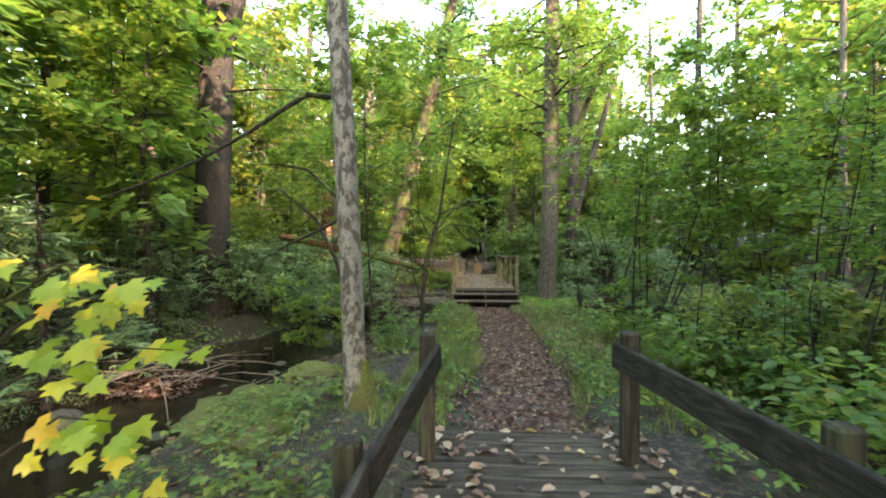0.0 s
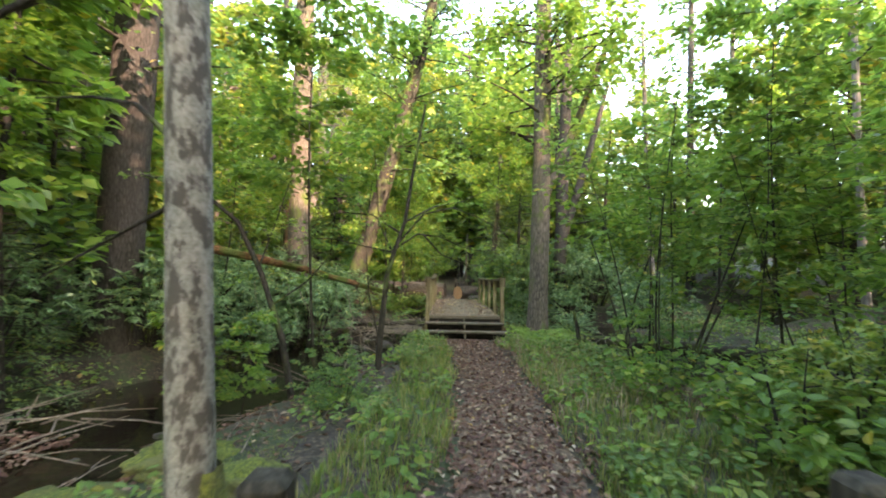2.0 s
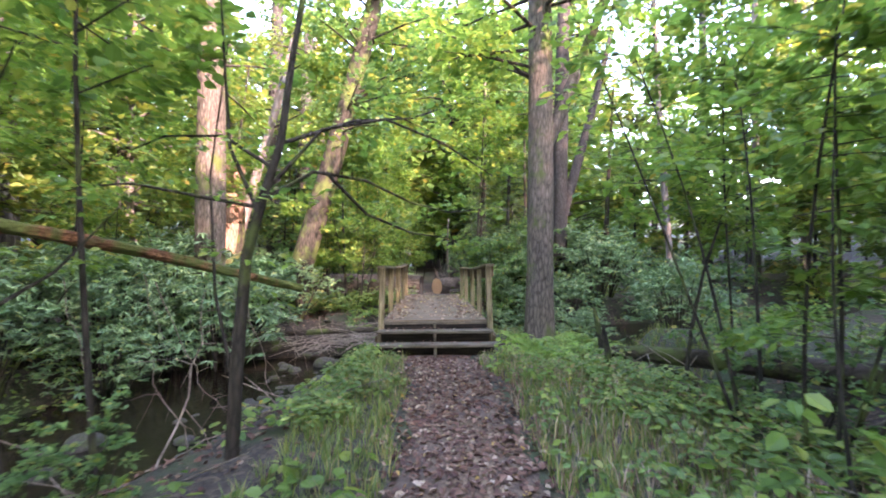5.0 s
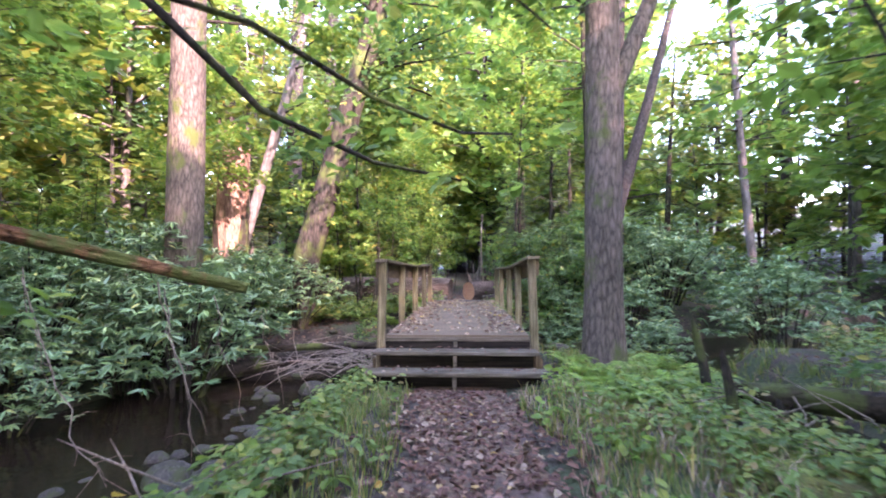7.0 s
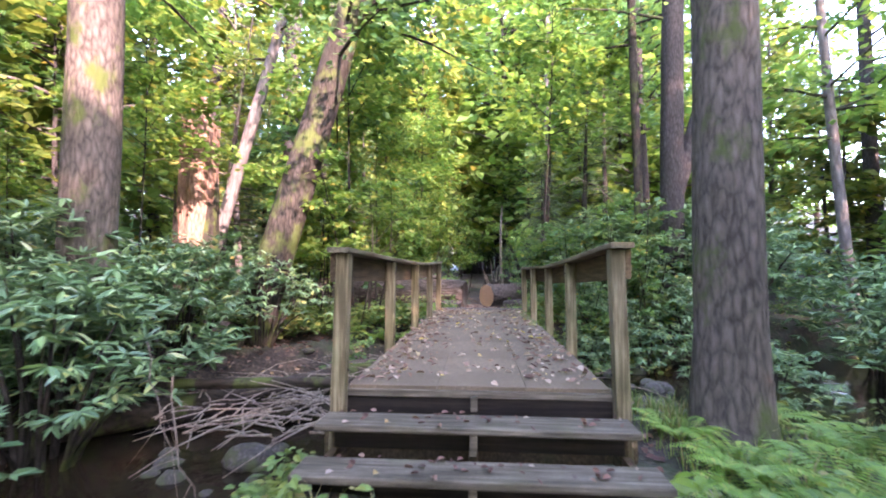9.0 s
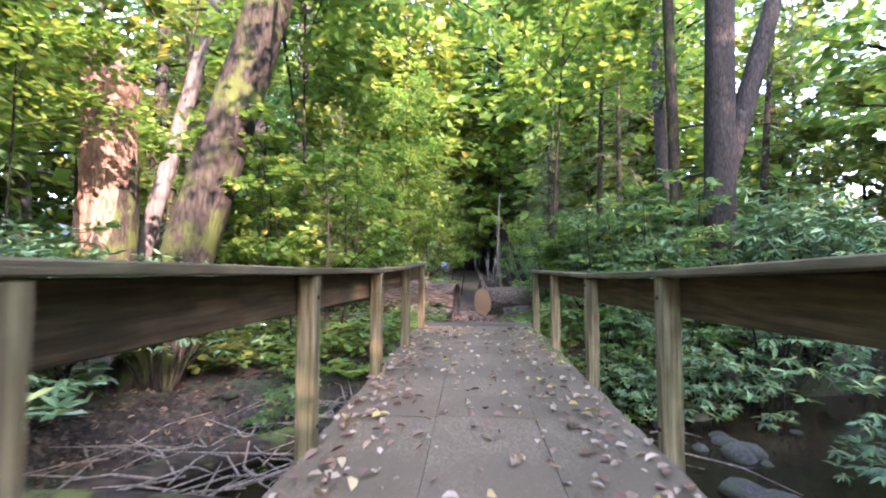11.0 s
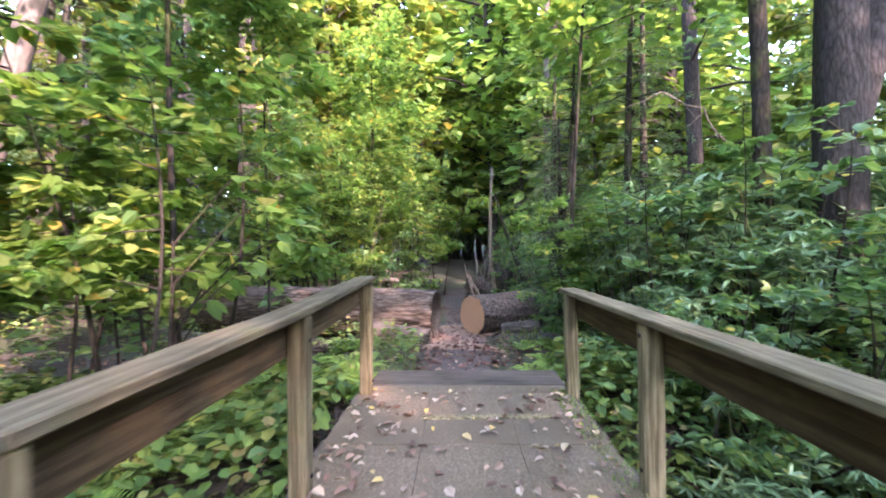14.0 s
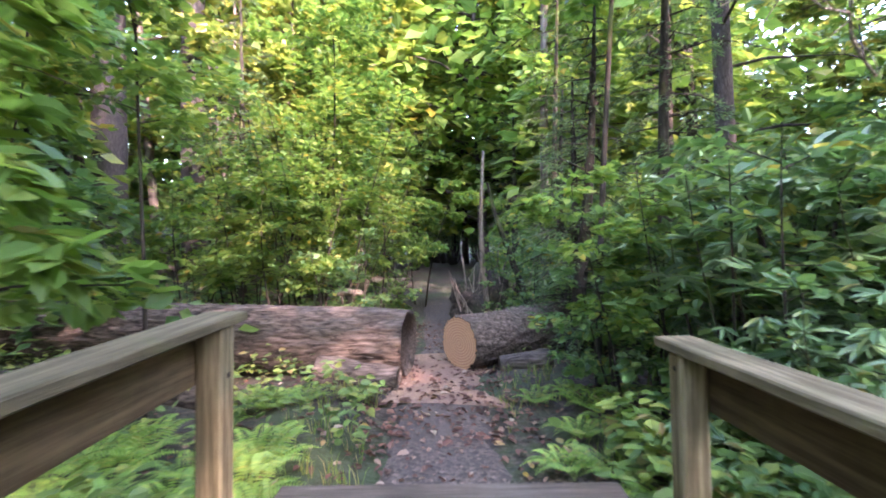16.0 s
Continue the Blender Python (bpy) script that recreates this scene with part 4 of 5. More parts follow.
# slim dark trees by the path over the creek
def slim_tree(label, lines, r, leaves=900, seed=0, leaf_mat=None):
    o = Vector(lines[0][0])
    e = thing("slim_tree", label, "tree", "slim dark trees", tuple(o))
    rng = np.random.default_rng(seed)
    bl = []
    for j, line in enumerate(lines):
        n = len(line)
        w = Wood().tube([Vector(p) - o for p in line], [r * (1 if j == 0 else 0.32) * (1 - 0.65 * i / (n - 1)) for i in range(n)], 10, 0.07, seed=j)
        place("trunk" if j == 0 else "branch", w.mesh("trunk" if j == 0 else "branch", M_STEM), e)
        for i in range(max(1, n // 3), n):
            for _ in range(2):
                bl.append((tuple(Vector(line[i]) - o), rng.uniform(0, 6.28), rng.uniform(-0.2, 0.4), rng.uniform(0.3, 0.7)))
    if leaves:
        tot = sum(b[3] for b in bl)
        P, D, N, L = crown_points(rng, bl, leaves / tot, 1.0, 0.085, 0.5, 0.15, 0.08)
        tagged(place("leaves", leaf_mesh("leaves", P, D, N, L, OVAL, 0.6, leaf_mat or M_LEAF), e), kind="stuff")
    return e


slim_tree("slim dark tree leaning over the creek with arching bare branches",
          [[(-1.72, -5.0, -0.2), (-1.66, -5.05, 0.8), (-1.58, -5.07, 1.7), (-1.45, -5.1, 2.15), (-1.3, -5.12, 2.6), (-1.2, -5.15, 3.3), (-1.0, -5.1, 4.6)],
           [(-1.45, -5.1, 2.15), (-1.1, -4.9, 2.42), (-0.7, -4.6, 2.4), (-0.3, -4.2, 2.25), (0.1, -3.8, 2.2), (0.4, -3.6, 2.25)],
           [(-1.3, -5.12, 2.6), (-0.8, -4.6, 2.95), (-0.3, -4.2, 3.1), (0.2, -3.8, 3.4)],
           [(-1.5, -5.1, 2.1), (-2.0, -5.0, 2.2), (-2.6, -4.9, 2.32), (-3.2, -4.8, 2.3)],
           [(-1.5, -5.1, 2.1), (-1.75, -5.0, 2.6), (-1.8, -5.0, 3.3), (-1.9, -4.9, 4.2)],
           [(-1.66, -5.0, 0.5), (-1.9, -4.9, 1.4), (-2.0, -4.8, 2.4), (-1.9, -4.7, 3.6)],
           [(-1.4, -5.1, 2.25), (-1.0, -5.0, 2.75), (-0.5, -4.8, 2.9), (0.0, -4.6, 2.75), (0.5, -4.3, 2.5)],
           [(-1.35, -5.1, 2.4), (-1.9, -4.8, 2.75), (-2.5, -4.6, 2.8), (-3.2, -4.4, 2.6)],
           [(-1.0, -4.85, 2.42), (-0.7, -4.5, 2.1), (-0.3, -4.2, 1.95), (0.1, -4.0, 1.9)]], 0.056, 900, 1)
slim_tree("dark sapling leaning out over the creek",
          [[(-2.9, -5.6, -0.3), (-3.1, -5.6, 0.7), (-3.45, -5.6, 1.7), (-3.85, -5.6, 2.5), (-4.6, -5.6, 3.1), (-5.4, -5.6, 3.2)],
           [(-3.5, -5.6, 1.8), (-3.3, -5.5, 2.5), (-3.1, -5.4, 3.3)], [(-3.3, -5.6, 1.2), (-2.8, -5.4, 1.6), (-2.4, -5.3, 2.1)]], 0.055, 500, 3)

slim_tree("thin dark forked sapling beside the old log",
          [[(3.35, -2.6, 0.0), (3.5, -2.5, 0.7), (3.75, -2.4, 1.5), (4.1, -2.3, 2.3), (4.4, -2.2, 3.2)], [(3.4, -2.55, 0.4), (3.9, -2.3, 0.9), (4.5, -2.0, 1.6)]], 0.03, 700, 5, M_LEAF_MID)
# saplings and shrubs, built once and copied
def spread(proto, spots, scale=(0.85, 1.15), seed=0, sink=0.0):
    """The first spot takes the thing itself, the others take copies."""
    rng = random.Random(seed)
    for i, (x, y, *s) in enumerate(spots):
        k = s[0] if s else rng.uniform(*scale)
        m = pose(*at_ground(x, y, sink), rng.uniform(-3, 3), rng.uniform(-3, 3), rng.uniform(0, 360))
        if i == 0:
            last = (m, k)
            continue
        ob = copy_thing(proto, m)
        ob.scale = (k, k, k)
    proto.matrix_basis = last[0]
    proto.scale = (last[1],) * 3


T_A = under_tree("sapling", "bright green many-stemmed sapling fanning up from one foot", 8, 4.7, 2.3, 0.12, 2100, M_LEAF, "bright saplings", 0.5, 31, reach=1.2, elev=(-0.1, 0.35), stem_r=0.017)
spread(T_A, [(3.1, -4.8, 1.1), (5.2, -6.8, 1.15), (-3.4, 13.4, 0.9), (-9.6, 5.2, 0.9), (-2.2, 13.5, 0.95), (-5.3, 14.5, 0.7)], seed=1)
T_I = under_tree("sapling", "single thin sapling with bright green leaves", 1, 5.2, 0.8, 0.115, 900, M_LEAF, "thin saplings", 0.3, 43, reach=1.0, elev=(-0.1, 0.4))
spread(T_I, [(3.3, -6.9, 1.0), (2.7, -5.9, 0.85)], seed=21)
T_B = under_tree("sapling", "young beech with flat layers of green leaves", 3, 3.4, 0.9, 0.125, 2500, M_LEAF, "bright saplings", 0.42, 32, reach=1.1, elev=(-0.15, 0.3))
spread(T_B, [(-2.35, 6.0, 1.15), (-4.1, 8.2, 1.2), (-2.6, 12.9, 1.0), (-3.7, 6.6, 1.2), (-9.6, 10.6, 1.1), (-2.4, 12.4, 1.0), (-1.5, 14.0, 1.1), (2.0, 15.5, 1.0), (-3.8, 12.6, 1.1), (1.9, 9.0, 0.75), (-0.9, 17.5, 1.2), (-5.0, 11.8, 0.65), (-9.2, 3.6, 1.1), (5.5, 12.0, 1.2), (-3.5, -6.8, 0.62)], seed=2)
T_C = under_tree("sapling", "yellowing low shrub in leaf", 7, 1.7, 0.9, 0.095, 2600, M_LEAF_YEL, "yellowing shrubs", 0.15, 33, reach=0.75)
spread(T_C, [(3.0, -10.2, 1.0), (4.0, -11.2, 1.1), (2.4, -8.9, 0.8), (5.3, -9.9, 1.2), (4.2, -7.7, 0.9), (5.6, -7.3, 1.2), (-7.6, 6.0, 1.0), (-9.0, 8.5, 1.2), (6.9, -8.5, 1.3)], seed=3)
T_O = under_tree("canopy_tree", "slender tree with layered leaves overhead", 1, 7.2, 1.0, 0.135, 3600, M_LEAF, "slender canopy trees", 0.46, 39, OVAL, 0.62, 0.028, 2.1, M_STEM, 0.08)
spread(T_O, [(-2.85, -4.95, 1.2), (-3.0, 9.3, 1.0), (-2.4, 14.8, 1.2), (-6.9, 5.6, 1.2), (-7.6, -6.3, 1.1), (-3.6, 20.0, 1.4), (2.0, 10.2, 1.7), (-3.0, 7.4, 1.65), (4.1, -6.3, 1.0), (3.9, -2.6, 0.95), (6.2, -9.2, 0.95), (-6.5, -0.6, 1.1)], seed=16)
T_D = under_tree("sapling", "tall thin understory tree in leaf", 1, 8.5, 1.2, 0.31, 1850, M_LEAF, "understory trees", 0.16, 34, DIAMOND, 0.62, 0.07, 2.2, M_BARK, 0.08)
T_E = under_tree("sapling", "tall understory tree with darker leaves", 2, 7.0, 1.0, 0.30, 1850, M_LEAF_MID, "understory trees", 0.12, 35, DIAMOND, 0.62, 0.06, 2.0, M_BARK, 0.08)
T_F = under_tree("sapling", "sunlit yellowing understory tree", 1, 7.5, 1.0, 0.31, 1850, M_LEAF_YEL, "understory trees", 0.14, 36, DIAMOND, 0.62, 0.06, 2.1, M_BARK, 0.08)
rb = random.Random(77)
spots = {"d": [], "e": [], "f": []}
tries = 0
while sum(len(v) for v in spots.values()) < 82 and tries < 6000:
    tries += 1
    x, y = rb.uniform(-26, 26), rb.uniform(-14, 46)
    d = float(to_line(np.array([x]), np.array([y]), PATH_LINE)[0])
    if d < 5.6 + (1.5 if y < 0 else 0) or float(to_line(np.array([x]), np.array([y]), CREEK)[0]) < 2.0:
        continue
    if x < 0 and -13 < y < 1 and d < 7.8:
        continue
    if x > 3 and -14 < y < 3 and d < 9.5:
        continue
    if 4 < x < 14 and 3 <= y < 16 and rb.random() < 0.9:
        continue
    if 7 < x < 22 and -10 < y < 3 and rb.random() < 0.7:
        continue
    if any(math.hypot(x - p[0], y - p[1]) < 2.2 for v in spots.values() for p in v):
        continue
    key = "f" if (x < -7 and y > 1 and rb.random() < 0.6) else rb.choice("dde")
    spots[key].append((x, y, rb.uniform(0.8, 1.35)))
for (x, y) in [(-3.4, 20), (5.2, 19), (-2.8, 27), (-5, 17), (1.9, 36), (-1.0, 40), (4.4, 38), (-5.0, 34)]:
    spots[rb.choice("de")].append((x, y, rb.uniform(0.9, 1.3)))
spots["f"] += [(12.5, 13.5, 1.2), (14.5, 17, 1.3), (15.5, 9.5, 1.2), (19, 20, 1.3), (11.8, 17.5, 1.2)]
spots["d"] += [(17, 15, 1.3), (18.5, 12, 1.3), (13, 10, 1.1)]
spread(T_D, spots["d"], seed=4)
spread(T_E, spots["e"], seed=5)
spread(T_F, spots["f"], seed=6)

# tall trunks all round; their crowns close the forest above and behind
T_T = big_tree("forest_tree", "tall straight grey forest trunk with high crown", (0, 0, 0), (0.4, 0.2, 17), 0.22, 0.13, M_BARK, "tall forest trees", boughs=28, first=0.4, reach=3.2, per=84, leaf=0.33, leaf_mat=M_LEAF_MID, seed=41)
T_U = big_tree("forest_tree", "tall slim pale forest trunk with high crown", (0, 0, 0), (-0.6, 0.3, 15), 0.15, 0.09, M_BARK_PALE, "tall forest trees", boughs=28, first=0.36, reach=3.0, per=84, leaf=0.33, leaf_mat=M_LEAF, seed=42)
ts = {"t": [], "u": []}
for (x, y, k) in [(-3.9, 26, "u"), (-0.4, 34, "t"), (3.4, 20, "u"), (3.1, 27, "t"), (5.2, 24, "u"), (-6.2, 24, "u"), (1.2, 40, "t"), (6.8, 15.5, "t"), (9.5, 9, "u"), (13.6, 13.4, "t"), (15.0, 12.0, "u"), (-11, 14, "t"), (-13, 6, "u"), (-15, -3, "t"), (-12.5, -7, "u"), (-10.5, 22, "u"), (8.8, -10, "u"), (14, 3, "u"), (-17, 10, "u"), (-16, 18, "t")]:
    ts[k].append((x, y, rb.uniform(0.9, 1.15)))
# unseen ring added behind the start: closes the forest and holds back the sun
for i in range(15):
    a = rb.uniform(math.radians(-165), math.radians(-15))
    d = rb.uniform(11, 22)
    ts[rb.choice("tu")].append((d * math.cos(a) - 0.3, -16 + d * math.sin(a) * 0.9 - 3, rb.uniform(0.85, 1.1)))
spread(T_T, ts["t"], seed=7)
spread(T_U, ts["u"], seed=8)

# far and rear trees with leafy crowns from low down, sunlit at the top; rear ones are unseen sun blockers
T_G = under_tree("forest_tree", "tall leafy forest tree lit at the top, rear ones added as unseen sun blockers", 1, 15.0, 1.5, 0.40, 2700, M_LEAF, "leafy forest trees", 0.2, 37, DIAMOND, 0.66, 0.13, 3.6, M_BARK, 0.1)
T_H = under_tree("forest_tree", "tall leafy forest tree turning yellow", 1, 14.0, 1.5, 0.40, 2600, M_LEAF_YEL, "leafy forest trees", 0.24, 38, DIAMOND, 0.66, 0.12, 3.4, M_BARK_PALE, 0.1)
gs = {"g": [], "h": []}
SKYLINE = [(-1.0, 31.5), (2.4, 35), (5.8, 30.5), (-3.6, 24.5), (9.5, 25), (-8.0, 22.5)]
# unseen rows behind and to the right, added to shade the foreground
for i in range(9):
    if i < 2:
        gs["g"].append((10.2 + rb.uniform(-1, 1), -28 + i * 3.0 + rb.uniform(-0.8, 0.8), rb.uniform(0.9, 1.1)))
    if i not in (0, 1):
        gs["g"].append((14.0 + rb.uniform(-1, 1), -30 + i * 3.2 + rb.uniform(-0.8, 0.8), rb.uniform(0.95, 1.2)))
for i in range(7):
    gs["g"].append((-9 + i * 2.7 + rb.uniform(-0.6, 0.6), -21 + rb.uniform(-1.5, 1.5), rb.uniform(0.85, 1.05)))
# the tree at (5.6, -17.5) is one more unseen sun blocker
for (x, y) in [(-4, 22), (-8, 27), (1.5, 33), (5, 30), (-1.5, 46), (5, 44), (-12, 34), (12, 34), (-7, 40), (-13, 22), (15, 22), (18, 13), (16, 4), (-18, 14), (-16, 4), (-19, -6), (-14, -12), (-12.0, 5), (-12.5, 11), (-6.5, 19.5), (7.2, 20.5), (-9.5, 14.5), (2.6, 24.5), (-5.5, 30), (6.6, 35), (-9.6, -8.5), (-10.2, -3.4), (-9.2, -12.5), (-5.0, 20.8), (-10.6, 8.0), (-5.6, 24.5), (-1.2, 27), (-10, 28), (5.6, -17.5)] + SKYLINE:
    k = "h" if (y > 1 and (x < -6 or x > 8 or rb.random() < 0.3)) else "g"
    gs[k].append((x, y, rb.uniform(0.9, 1.25) if (x, y) not in SKYLINE else rb.uniform(1.5, 1.75)))
spread(T_G, gs["g"], seed=14)
spread(T_H, gs["h"], seed=15)

# the wooded slopes that close the valley far off; T_K is also used as an unseen sun blocker
T_K = under_tree("forest_tree", "tall leafy tree, distant on the valley slope and added unseen as sun blocker", 1, 19.0, 1.6, 0.58, 1700, M_LEAF, "distant slope trees", 0.1, 44, DIAMOND, 0.66, 0.17, 4.6, M_BARK, 0.12)
T_L = under_tree("forest_tree", "distant tall tree turning yellow on the valley slope", 1, 18.0, 1.6, 0.58, 1600, M_LEAF_YEL, "distant slope trees", 0.1, 45, DIAMOND, 0.66, 0.16, 4.4, M_BARK_PALE, 0.12)
T_M = under_tree("forest_tree", "distant dark evergreen on the valley slope", 1, 20.0, 0.8, 0.55, 1900, M_HEMLOCK, "distant slope trees", 0.08, 46, DIAMOND, 0.36, 0.18, 3.6, M_BARK, 0.1, (-0.35, 0.1))
belt = {"k": [], "l": [], "m": []}
for ring, (d0, n) in enumerate(((27, 22), (35, 26), (45, 30))):
    for i in range(n):
        a = math.radians(-22 + 224 * (i + rb.uniform(-0.35, 0.35)) / n)
        d = d0 + rb.uniform(-2.5, 2.5)
        x, y = d * math.cos(a), d * math.sin(a) * 0.95 - 1
        if 42 < math.degrees(a) < 62 and ring < 2 and rb.random() < 0.7:
            continue
        belt[rb.choice("kkl") if rb.random() < 0.88 else "m"].append((x, y, rb.uniform(0.85, 1.25)))
# first five: unseen trees behind the start, added to keep low sun out
belt["k"] += [(5.8, -15.6, 0.85), (8.2, -18.5, 0.95), (4.2, -17.8, 0.8), (7.6, -14.6, 0.8), (10.4, -16.6, 0.85), (2.0, 25, 1.35), (5.2, 23, 1.3), (-3.0, 28, 1.35), (8.2, 19, 1.2), (16, 5.5, 1.0), (7, 25, 1.25)]
spread(T_K, belt["k"], seed=24)
spread(T_L, belt["l"], seed=25)
spread(T_M, belt["m"], seed=26)

T_S = under_tree("shrub", "leafy green shrub with oval leaves", 6, 2.1, 0.9, 0.115, 1650, M_LEAF_MID, "leafy shrubs", 0.15, 40, OVAL, 0.66, 0.016, 0.8)
spread(T_S, [(2.1, 6.5, 0.8), (2.75, 8.1, 1.15), (3.3, 6.9, 1.1), (2.05, 9.7, 0.9), (3.9, 8.0, 1.45), (-2.1, 4.3, 0.6), (2.4, 12.2, 1.1), (-1.9, 12.2, 0.9), (-4.9, 4.2, 0.9), (2.9, -9.6, 0.75), (3.4, -4.2, 0.7), (1.7, 14.2, 0.9), (-1.3, 15.6, 0.9), (2.5, 8.5, 1.1), (-2.2, -6.1, 0.4), (-1.9, -7.4, 0.35)], seed=17)

R_A, R_B = rhododendron(51), rhododendron(52, 1.0, 1.5, 170)
spread(R_A, [(-4.4, 0.9, 1.3), (-4.7, 3.5, 1.05), (-4.7, 2.6, 1.25), (-5.3, 0.9, 0.85), (-6.0, -0.5, 0.9), (-6.3, -2.1, 0.85), (-5.7, 1.6, 1.0), (-4.9, 1.7, 1.05), (-5.5, -0.9, 0.8), (-6.2, 2.4, 1.35), (-3.9, 4.6, 0.9), (3.2, 7.5, 1.0), (4.4, 6.3, 1.15), (5.8, 7.4, 1.4), (3.4, 9.0, 1.5), (5.0, 9.2, 1.6), (6.9, 9.4, 1.6), (2.7, 8.9, 0.8), (-7.9, -5.5, 1.2), (-8.3, -8.2, 1.3), (-6.9, -1.0, 1.1), (-7.0, -2.6, 1.15), (-6.6, 0.6, 1.0), (-8.9, -11, 1.4), (6.9, 4.0, 1.3), (4.8, 11.3, 1.6), (-7.2, 1.2, 1.2), (8.2, 6.6, 1.5), (0.6, 30.6, 1.6), (-1.0, 31.5, 1.6), (2.2, 31.2, 1.6), (0.2, 33, 1.8)], seed=9)
spread(R_B, [(2.2, 5.9, 0.75), (2.7, 6.5, 0.9), (3.2, 5.9, 0.9), (3.9, 3.1, 0.8), (2.3, 7.6, 0.8), (-7.2, -7.0, 1.0), (-7.1, -3.0, 1.0), (-7.7, -9.8, 1.1), (3.1, 12.6, 1.1)], seed=10)
H_A, H_B = hemlock(61, 9.0, 2.1, 5200), hemlock(62, 5.5, 1.7, 3400)
spread(H_A, [(3.5, 12.0, 0.95), (4.8, 14.5, 1.1), (2.9, 17.0, 1.0), (12.5, -8.5, 1.3), (8.3, 13.0, 1.2), (-9.4, 12.5, 1.2), (-9.8, -5.5, 1.2), (-11.0, -9.5, 1.2), (-3.2, 30, 1.3), (-10.4, 18.0, 1.2), (9.2, -13, 1.3), (-5.4, 17.2, 1.0)], seed=11)
spread(H_B, [(2.2, 12.3, 0.8), (2.6, 14.6, 0.9), (-7.9, 14.5, 1.0), (-9.3, -1.5, 1.0), (-9.6, -3.7, 1.0), (-7.1, -5.9, 0.8), (-7.0, -8.4, 0.65), (-8.2, -4.3, 0.9), (-8.0, -10.2, 0.8), (1.9, 11.6, 0.95), (7.8, -6.4, 1.0), (2.6, 21, 1.2), (8.6, -9.5, 1.1)], seed=12)


# ---- ferns, cover, grass ----
def fern(seed, fronds=9, length=0.6):
    rng = np.random.default_rng(seed)
    e = thing("fern", "fresh green fern with arching fronds", "fern", "ferns")
    Ps, Ds, Ns, Ls = [], [], [], []
    w = Wood()
    for k in range(fronds):
        az = k * 6.28 / fronds + rng.uniform(-0.3, 0.3)
        L = length * rng.uniform(0.7, 1.1)
        o = np.array([math.cos(az), math.sin(az), 0])
        s = np.array([-math.sin(az), math.cos(az), 0])
        curve = lambda t: o * (L * t * 0.85) + np.array([0, 0, L * (0.95 * t - 0.72 * t * t)])
        w.tube([tuple(curve(t)) for t in (0, 0.35, 0.7, 1)], [0.004, 0.003, 0.002, 0.001], 3, seed=k)
        for t in np.linspace(0.12, 0.98, 18):
            for q in (-1, 1):
                Ps.append(curve(t)), Ds.append(s * q + o * 0.35 - np.array([0, 0, 0.15]))
                Ns.append(np.array([0, 0, 1.0]) - o * 0.3 * t), Ls.append(0.26 * L * (1 - t) ** 0.7 * min(1, t * 4) + 0.01)
    tagged(place("stalkwork", w.mesh("stalkwork", M_FERN), e), kind="stuff")
    tagged(place("fronds", leaf_mesh("fronds", Ps, Ds, Ns, Ls, DIAMOND, 0.3, M_FERN), e), kind="stuff")
    return e


F_A = fern(1)
rf = random.Random(9)
fs = [(1.75, -0.2, 1.0), (2.3, -0.4, 1.1), (1.6, 0.4, 0.9), (2.9, 0.1, 1.2), (2.6, 1.2, 1.1), (3.4, 0.6, 1.2), (3.3, -0.5, 1.0), (1.45, -0.75, 0.8), (1.25, 6.7, 0.8), (1.3, 7.3, 0.9), (1.15, 7.9, 0.7)]
for i in range(26):
    fs.append((rf.uniform(-2.6, -0.85), rf.uniform(7.1, 9.6), rf.uniform(0.6, 1.0)))
for i in range(16):
    fs.append((rf.uniform(-3.0, -1.35), rf.uniform(5.3, 8.6), rf.uniform(0.8, 1.15)))
for i in range(12):
    fs.append((rf.uniform(0.85, 2.2), rf.uniform(7.6, 10.2), rf.uniform(0.5, 0.8)))
for i in range(34):
    fs.append((rf.uniform(1.5, 4.6), rf.uniform(-1.6, 2.6), rf.uniform(0.7, 1.2)))
for i in range(10):
    fs.append((rf.uniform(-4.5, -1.6), rf.uniform(12, 17), rf.uniform(0.7, 1.1)))
spread(F_A, fs, seed=13)


